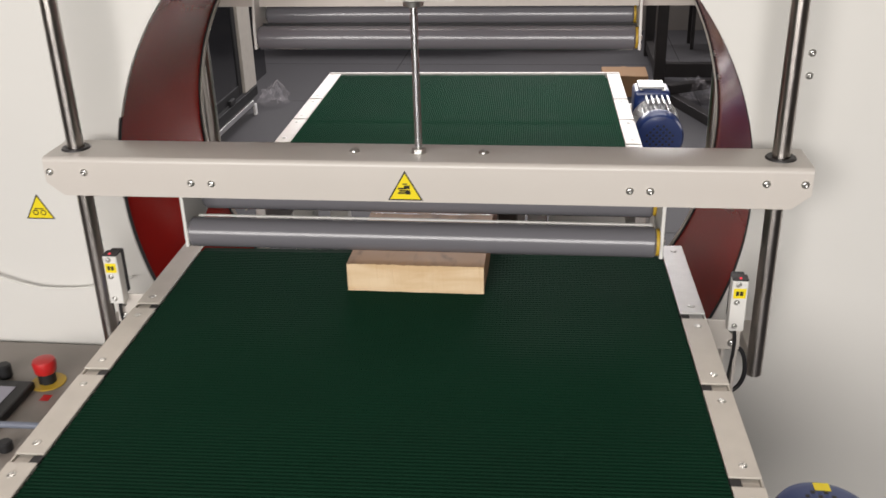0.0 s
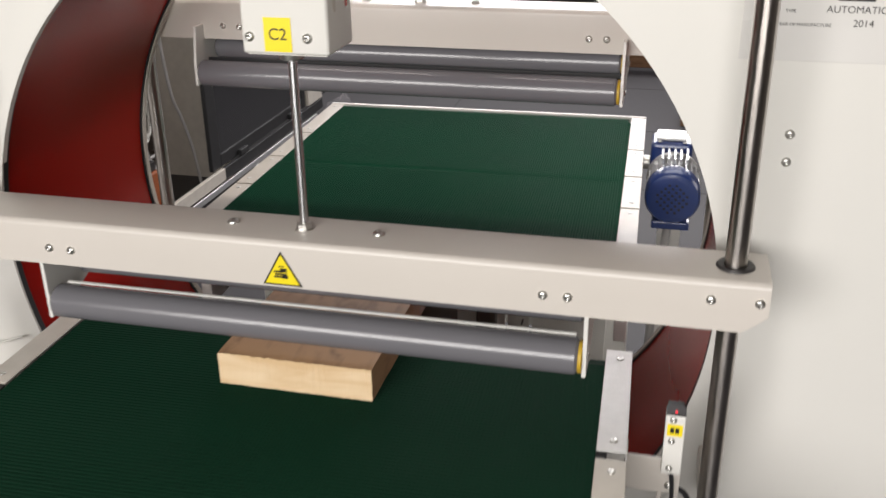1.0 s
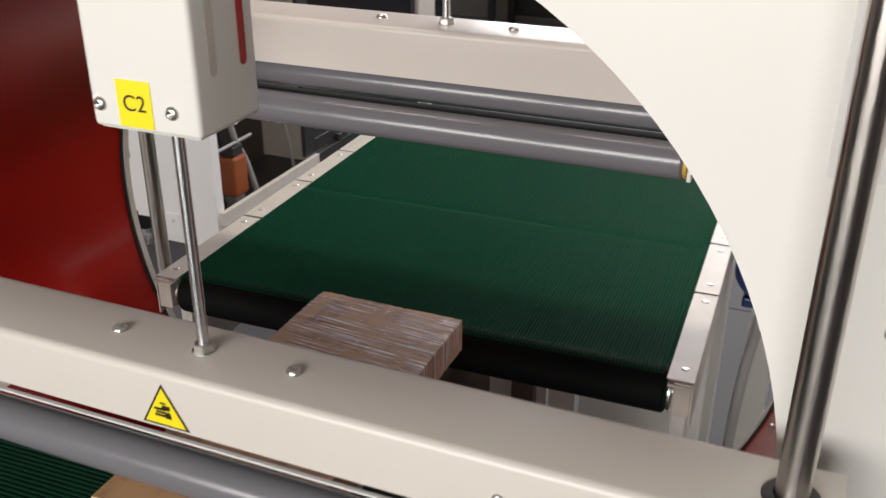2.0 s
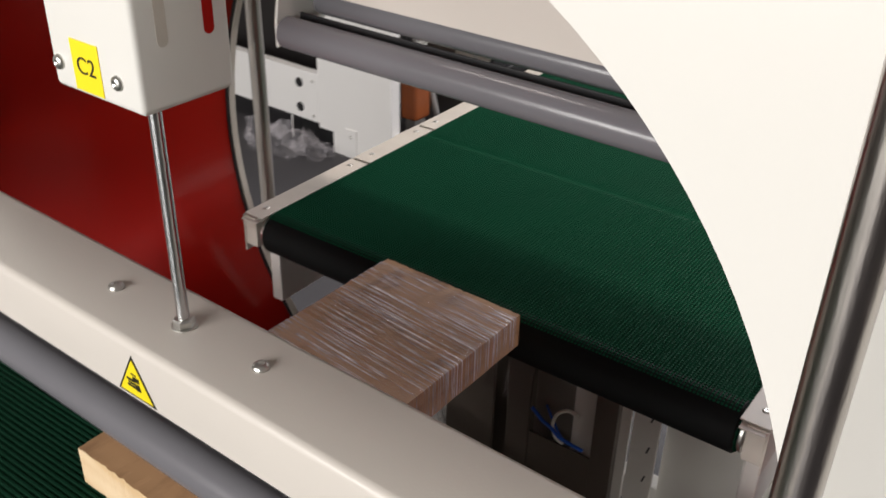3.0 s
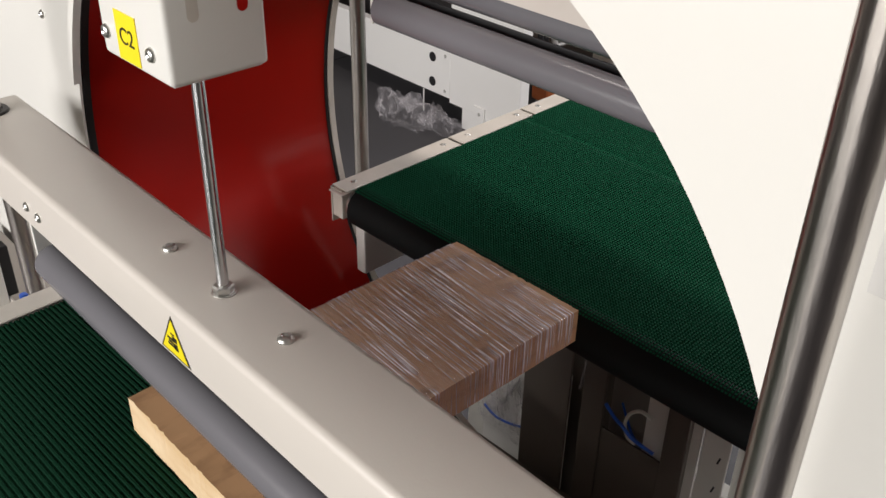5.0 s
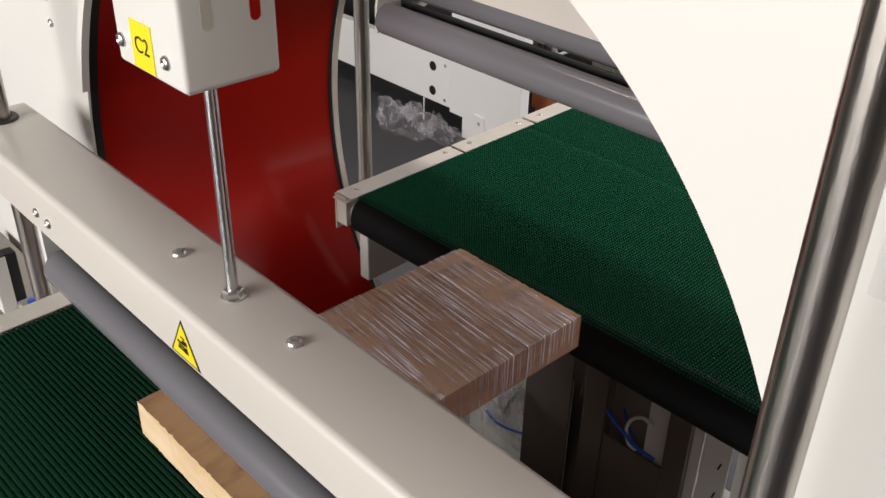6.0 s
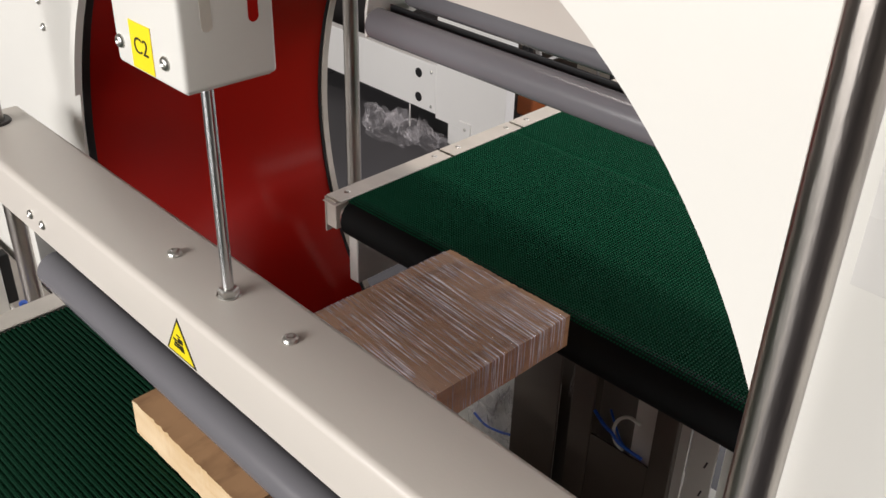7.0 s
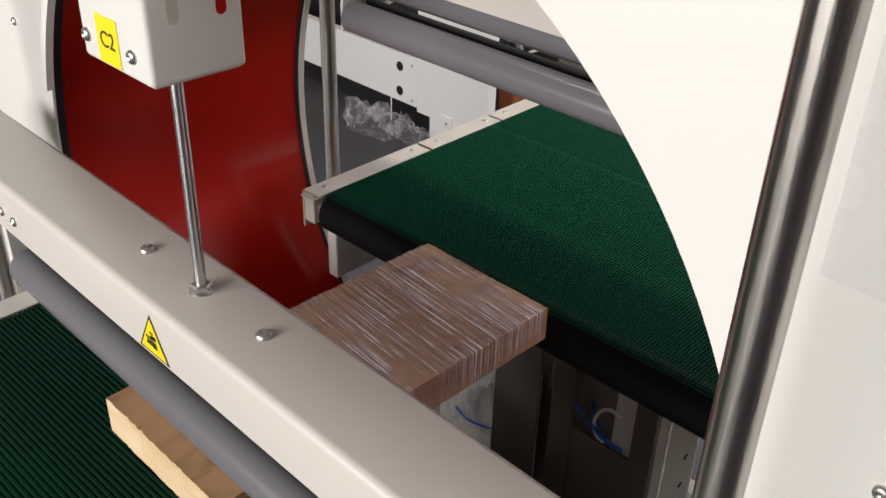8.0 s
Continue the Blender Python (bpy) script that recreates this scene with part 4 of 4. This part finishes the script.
smooth_part("collar", rod(0.0165, 0.003, 0.0245, "z", (ex, ey, DZ), 0.001, 28), BLACK, stop)
smooth_part("yellow_ring", rod(0.034, 0.0003, 0.003, "z", (ex, ey, DZ), 0.0008, 36), CAP, stop)
hmi = part("display", box(-1.02, -0.748, -0.235, -0.015, DZ + 0.0005, DZ + 0.018, 0.004), BLACK, desk, "black-framed display")
part("screen", box(-0.995, -0.772, -0.212, -0.04, DZ + 0.0185, DZ + 0.0195), SCREEN, hmi)
smooth_part("knob", rod(0.014, 0.0005, 0.03, "z", (-0.83, 0.02, DZ), 0.003, 24), BLACK, desk)
part("red_mark", box(-0.722, -0.704, -0.055, -0.035, DZ + 0.0003, DZ + 0.0008), ESTOP_RED, desk)
smooth_part("knob", rod(0.013, 0.0005, 0.02, "z", (-0.70, -0.21, DZ), 0.003, 24), BLACK, desk)

cable = smooth_part("panel_cable", tube([(-1.02, 0.150, 0.93), (-0.92, 0.152, 0.87), (-0.82, 0.154, 0.836), (-0.74, 0.156, 0.832), (-0.66, 0.158, 0.842), (-0.60, 0.160, 0.862)], 0.0022), HOSE_WHITE)
tagged(cable, "thin white cable hanging along the cream panel", "cable")
cable = smooth_part("desk_hose", tube([(-1.0, -0.15, DZ + 0.03), (-0.85, -0.19, DZ + 0.034), (-0.70, -0.175, DZ + 0.03), (-0.58, -0.16, DZ + 0.012), (-0.53, -0.15, DZ - 0.05), (-0.52, -0.15, DZ - 0.2)], 0.006), HOSE_BLUEGREY)
tagged(cable, "grey-blue hose lying over the control desk", "hose")

# ---------------------------------------------------------------- beyond the ring, left
DOWN = pose(0, 0, FLOOR)
# white guard frame on the floor: low beam with holes, tall end plate, then a long side of bays along the conveyor
CY, CX = 2.78, -2.03
cab = thing("guard_frame", "white steel guard frame with round holes on workshop floor", "guard frame", at=DOWN)
beam = part("low_beam", box(-4.2, -2.510, CY, CY + 0.05, 0.128, 0.386, 0.003), CAB_WHITE, cab)
for z in (0.317, 0.186):
    smooth_part("round_hole", rod(0.025, 0, 0.0012, "y", (-2.638, CY - 0.0014, z), 0.0003, 24), BLACK, beam)
for z in (0.344, 0.158):
    screw(beam, -2.545, CY, z, "-y", SCREW_LARGE)
part("end_plate", box(-2.506, CX, CY - 0.002, CY + 0.004, 0.110, 1.9, 0.001), CAB_WHITE, cab)
part("end_plate_foot", box(-2.412, CX, CY - 0.002, CY + 0.004, 0.0005, 0.1095, 0.001), CAB_WHITE, cab)
part("end_flange", box(CX - 0.004, CX, CY + 0.0045, CY + 0.06, 0.0005, 1.9, 0.001), CAB_WHITE, cab)
part("rear_panel", box(-4.2, -2.51, CY + 0.35, CY + 0.39, 0.0005, 1.9, 0.002), DARK_STEEL, cab, "dark panel behind the low beam")
latch = part("latch", box(-2.325, -2.250, CY - 0.010, CY - 0.0025, 0.035, 0.155, 0.002), CAB_WHITE, cab)
screw(latch, -2.286, CY - 0.010, 0.118, "-y", SCREW_LARGE)
part("bracket_lip", box(-2.705, -2.697, CY - 0.004, CY - 0.0005, 0.0005, 0.1275, 0.001), CAB_WHITE, cab)
part("recess", box(-2.696, -2.414, CY + 0.055, CY + 0.06, 0.0005, 0.1275), BLACK, cab, "black recess under the beam")
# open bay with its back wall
# beige back wall, with the bay's shade put into its brown-grey
part("bay_back", box(-2.506, -2.49, CY + 0.065, 3.90, 0.0005, 1.9), UNDER_SHADED, cab, "inner back wall with shade in its brown-grey")
part("bay_end", box(-2.489, CX - 0.03, 3.90, 3.912, 0.0005, 1.9), RAIL_PAINT, cab, "beige inner end wall")
part("bay_floor", box(-2.489, CX - 0.005, CY + 0.08, 3.899, 0.0005, 0.06, 0.002), DARK_STEEL, cab)
part("sill", box(CX + 0.0005, CX + 0.026, CY + 0.02, 3.72, 0.12, 0.19, 0.003), RAIL_PAINT, cab, "beige painted sill")
part("dark_sill", box(CX + 0.0005, CX + 0.026, 3.721, 5.36, 0.12, 0.19, 0.003), BLACK, cab, "black sill under the door")
part("floor_rail", box(CX + 0.028, CX + 0.040, CY + 0.05, 5.20, 0.080, 0.115, 0.003), ALU, cab, "bright aluminium rail")
for y in (3.0, 4.1, 5.2):
    part("sill_foot", box(CX + 0.027, CX + 0.044, y, y + 0.05, 0.0005, 0.0795), CAB_WHITE, cab)
# dark glazed door in a thick black frame, post and second pane
door = part("door_pane", box(CX - 0.016, CX - 0.008, 3.73, 5.02, 0.27, 1.82), SMOKED, cab, "smoked black door pane")
for y0, y1, z0, z1 in ((3.62, 3.729, 0.195, 1.9), (5.021, 5.09, 0.195, 1.9), (3.73, 5.02, 0.195, 0.2695), (3.73, 5.02, 1.8205, 1.9)):
    part("door_frame", box(CX - 0.026, CX, y0, y1, z0, z1, 0.004), BLACK, door, "black door frame")
for y in (3.95, 4.75):
    part("hinge", box(CX + 0.0005, CX + 0.026, y, y + 0.10, 0.195, 0.23, 0.004), BLACK, door)
part("post", box(CX - 0.03, CX + 0.02, 5.10, 5.37, 0.195, 1.9, 0.004), RAIL_PAINT, cab, "beige post")
part("second_pane", box(CX - 0.016, CX, 5.375, 5.70, 0.195, 1.9, 0.002), SMOKED, cab, "smoked black pane")
part("top_rail", box(CX - 0.03, CX + 0.02, CY + 0.08, 5.70, 1.901, 1.95, 0.003), CAB_WHITE, cab)


def loop_point(a):
    return (-2.17 + 0.012 * math.sin(a * 2.1), 3.19 + (0.055 + 0.005 * (a % 4)) * math.sin(a * 0.9), 0.33 + (0.095 + 0.009 * (a % 5)) * math.cos(a * 0.9))


coil = smooth_part("cable_coil", tube([loop_point(a) for a in range(36)], 0.0045, 8), HOSE_WHITE)
tagged(coil, "coil of thin white cable hung in the open bay", "cable")
tagged(smooth_part("cable_hook", tube([(-2.489, 3.19, 0.49), (-2.35, 3.19, 0.475), (-2.22, 3.19, 0.440), (-2.165, 3.19, 0.432), (-2.145, 3.19, 0.455)], 0.006), ZINC), "bent steel hook in the open bay", "hook")
B = FLOOR + 0.065
for pts, mt, lab, r in (
    ([(-2.20, 3.02, 1.30), (-2.18, 3.05, 0.85), (-2.16, 3.09, 0.47), (-2.15, 3.13, 0.18), (-2.13, 3.20, 0.0), (-2.11, 3.26, B)], HOSE_GREY, "thick grey cable hanging in the open bay", 0.015),
    ([(-2.32, 3.05, 1.25), (-2.30, 3.08, 0.80), (-2.27, 3.12, 0.45), (-2.25, 3.15, 0.15), (-2.25, 3.20, B)], HOSE_BLACK, "black cable hanging in the open bay", 0.015),
    ([(-2.16, 3.40, 0.95), (-2.15, 3.46, 0.42), (-2.14, 3.53, 0.24), (-2.13, 3.60, 0.03), (-2.12, 3.64, B)], HOSE_GREY, "grey cable hanging in the open bay", 0.009),
    ([(-2.18, 2.92, 1.00), (-2.20, 2.98, 0.65), (-2.25, 3.02, 0.44), (-2.28, 3.05, 0.15), (-2.30, 3.06, B)], HOSE_WHITE, "thin white cable hanging in the open bay", 0.006),
    ([(-2.42, 3.35, 1.20), (-2.40, 3.32, 0.70), (-2.36, 3.30, 0.30), (-2.34, 3.32, B)], HOSE_BLACK, "black cable hanging in the open bay", 0.018),
):
    tagged(smooth_part("cable", tube(pts, r), mt), lab, "cable", "cables in the open bay")
orange = thing("orange_valve", "orange pneumatic valve on bracket in the open bay", "valve")
part("valve_body", box(-2.21, -2.11, 3.06, 3.18, -0.150, 0.060, 0.014), ORANGE, orange)
part("solenoid", box(-2.20, -2.12, 3.075, 3.165, 0.0605, 0.115, 0.006), DARK_STEEL, orange, "black solenoid")
smooth_part("pipe", rod(0.009, 2.96, 3.27, "y", (-2.14, 0, 0.125), 0.001, 14), HOSE_GREY, orange, "grey pipe")
part("stand", box(-2.19, -2.13, 3.08, 3.16, FLOOR + 0.0605, -0.1505), ZINC, orange)


def crumple(name, centre, size, label, seed):
    """A loose crumpled heap of clear film: one folded, creased skin."""
    own = bmesh.new()
    rows, nu, nv = [], 44, 18
    shift = Vector((seed * 3.1, seed * 1.7, seed))
    for j in range(nv + 1):
        v = j / nv * math.pi / 2
        row = []
        for i in range(nu):
            u = 2 * math.pi * i / nu
            d = Vector((math.cos(u) * math.cos(v), math.sin(u) * math.cos(v), math.sin(v)))
            k = 0.62 + 0.55 * noise.noise(d * 1.6 + shift) + 0.42 * abs(noise.noise(d * 3.7 + shift)) + 0.22 * abs(noise.noise(d * 9.0 + shift))
            row.append(own.verts.new((centre[0] + d.x * size[0] * k, centre[1] + d.y * size[1] * k, centre[2] + 0.001 + d.z * size[2] * k)))
        rows.append(row)
    for a, b in zip(rows, rows[1:]):
        for i in range(nu):
            own.faces.new((a[i], a[(i + 1) % nu], b[(i + 1) % nu], b[i]))
    bmesh.ops.remove_doubles(own, verts=own.verts, dist=0.0004)
    return tagged(part(name, own, SCRAP_FILM), label, "film scrap", "scraps of film")


crumple("film_scrap", (-2.66, 2.61, FLOOR), (0.20, 0.10, 0.19), "crumpled heap of clear film on the floor", 3)
crumple("film_scrap", (-2.49, 2.69, FLOOR), (0.15, 0.07, 0.11), "crumpled strip of clear film on the floor", 5)
crumple("film_scrap", (-1.93, 5.52, FLOOR), (0.16, 0.10, 0.16), "crumpled pale film beside the guard frame", 14)
crumple("film_scrap", (1.30, 5.72, FLOOR), (0.15, 0.12, 0.20), "crumpled clear film beside dark frames", 8)

# under the gap
carton = thing("film_carton", "white carton under loose film below the conveyor gap", "carton")
part("carton_body", box(-0.43, -0.19, 0.925, 0.975, FLOOR + 0.0005, 0.455, 0.006), CARTON_WHITE, carton)
part("flap", box(-0.41, -0.21, 0.90, 0.924, 0.20, 0.452, 0.004), CARTON_WHITE, carton)
crumple("film_scrap", (-0.30, 0.945, 0.4555), (0.090, 0.030, 0.035), "crumpled clear film on the white carton", 11)
crumple("film_scrap", (-0.30, 0.884, 0.24), (0.10, 0.017, 0.20), "crinkled clear film hanging against the white carton", 17)
crumple("film_scrap", (-0.108, 0.868, 0.505), (0.012, 0.010, 0.085), "strip of clear film caught between the posts", 21)
for pts, mat, lab, r in (
    ([(-0.036, 0.845, 0.530), (-0.010, 0.842, 0.513), (0.011, 0.840, 0.507), (0.030, 0.842, 0.492), (0.052, 0.848, 0.482), (0.075, 0.858, 0.470)], HOSE_BLUE, "bright blue air hose below the far conveyor", 0.0036),
    ([(-0.034, 0.900, 0.50), (0.0, 0.875, 0.488), (0.025, 0.860, 0.478), (0.045, 0.858, 0.470)], HOSE_BLUE, "thin blue air hose below the far conveyor", 0.0026),
    ([(0.060, 0.858, 0.545), (0.040, 0.850, 0.556), (0.020, 0.846, 0.540), (0.012, 0.846, 0.510), (0.018, 0.850, 0.480), (0.03, 0.860, 0.462)], HOSE_WHITE, "white air hose below the far conveyor", 0.0035),
    ([(-0.40, 0.897, 0.262), (-0.36, 0.894, 0.252), (-0.31, 0.894, 0.262), (-0.26, 0.897, 0.280)], HOSE_BLUE, "thin blue air hose across the white carton", 0.003),
):
    tagged(smooth_part("air_hose", tube(pts, r), mat), lab, "hose", "air hoses")

# ---------------------------------------------------------------- beyond the ring, far
box_card = thing("cardboard_box", "closed brown cardboard box on the floor", "box", at=DOWN)
part("carton", box(0.585, 0.930, 5.78, 6.08, 0.0005, 0.165, 0.006), CARD, box_card)
part("tape", box(0.74, 0.78, 5.777, 6.083, 0.1655, 0.167), CARD, box_card)
stand = thing("machine_stand", "dark steel trestle on the workshop floor", "stand", at=DOWN)
for x, y in ((1.05, 6.20), (2.3, 6.20), (1.05, 7.2), (2.3, 7.2)):
    part("leg", box(x - 0.042, x + 0.042, y - 0.042, y + 0.042, 0.0005, 1.25, 0.003), DARK_STEEL, stand)
for a in ((1.0925, 2.2575, 6.16, 6.24, 0.06, 0.17), (1.0, 2.35, 6.15, 7.25, 1.2505, 1.31), (1.02, 1.08, 6.2425, 7.1575, 0.06, 0.14)):
    part("rail", box(*a, 0.003), DARK_STEEL, stand)
bars = thing("floor_frame", "low dark steel frame lying on the floor", "frame", at=DOWN)
for a, b, lift in (((1.04, 5.80), (1.50, 4.55), 0.0), ((1.06, 5.62), (1.75, 6.02), 0.0705)):
    length = math.hypot(b[0] - a[0], b[1] - a[1])
    bar = box(-length / 2, length / 2, -0.035, 0.035, 0.0005, 0.07, 0.004)
    bmesh.ops.rotate(bar, verts=bar.verts, matrix=Matrix.Rotation(math.atan2(b[1] - a[1], b[0] - a[0]), 3, "Z"))
    bmesh.ops.translate(bar, verts=bar.verts, vec=((a[0] + b[0]) / 2, (a[1] + b[1]) / 2, lift))
    part("bar", bar, DARK_STEEL, bars)
crate = thing("wooden_crate", "open brown wooden crate on the floor", "crate", at=DOWN)
for k in range(5):
    part("board", box(-0.10, 0.72, 7.48, 7.50, 0.03 + k * 0.13, 0.145 + k * 0.13, 0.004), CRATE, crate)
for x in (-0.08, 0.63):
    part("batten", box(x, x + 0.07, 7.5005, 7.53, 0.0005, 0.69, 0.003), CRATE, crate)
bench = thing("dark_bench", "dark workbench at the back of the hall", "bench", at=DOWN)
part("top", box(-2.4, -0.2, 7.4, 8.1, 0.80, 0.86, 0.004), DARK_STEEL, bench)
part("back_panel", box(-2.4, -0.2, 8.06, 8.08, 0.10, 0.7995), DARK_STEEL, bench)
for x in (-2.35, -0.25):
    for y in (7.45, 8.0):
        part("leg", box(x - 0.03, x + 0.03, y - 0.03, y + 0.03, 0.0005, 0.7995), DARK_STEEL, bench)
bluebin = thing("blue_bin", "blue plastic bin on thin dark legs", "bin", at=DOWN)
part("shell", box(1.42, 1.80, 7.40, 7.75, 0.5005, 0.82, 0.02), BLUE, bluebin)
for x in (1.46, 1.76):
    for y in (7.45, 7.70):
        part("leg", box(x - 0.015, x + 0.015, y - 0.015, y + 0.015, 0.0005, 0.5), DARK_STEEL, bluebin)
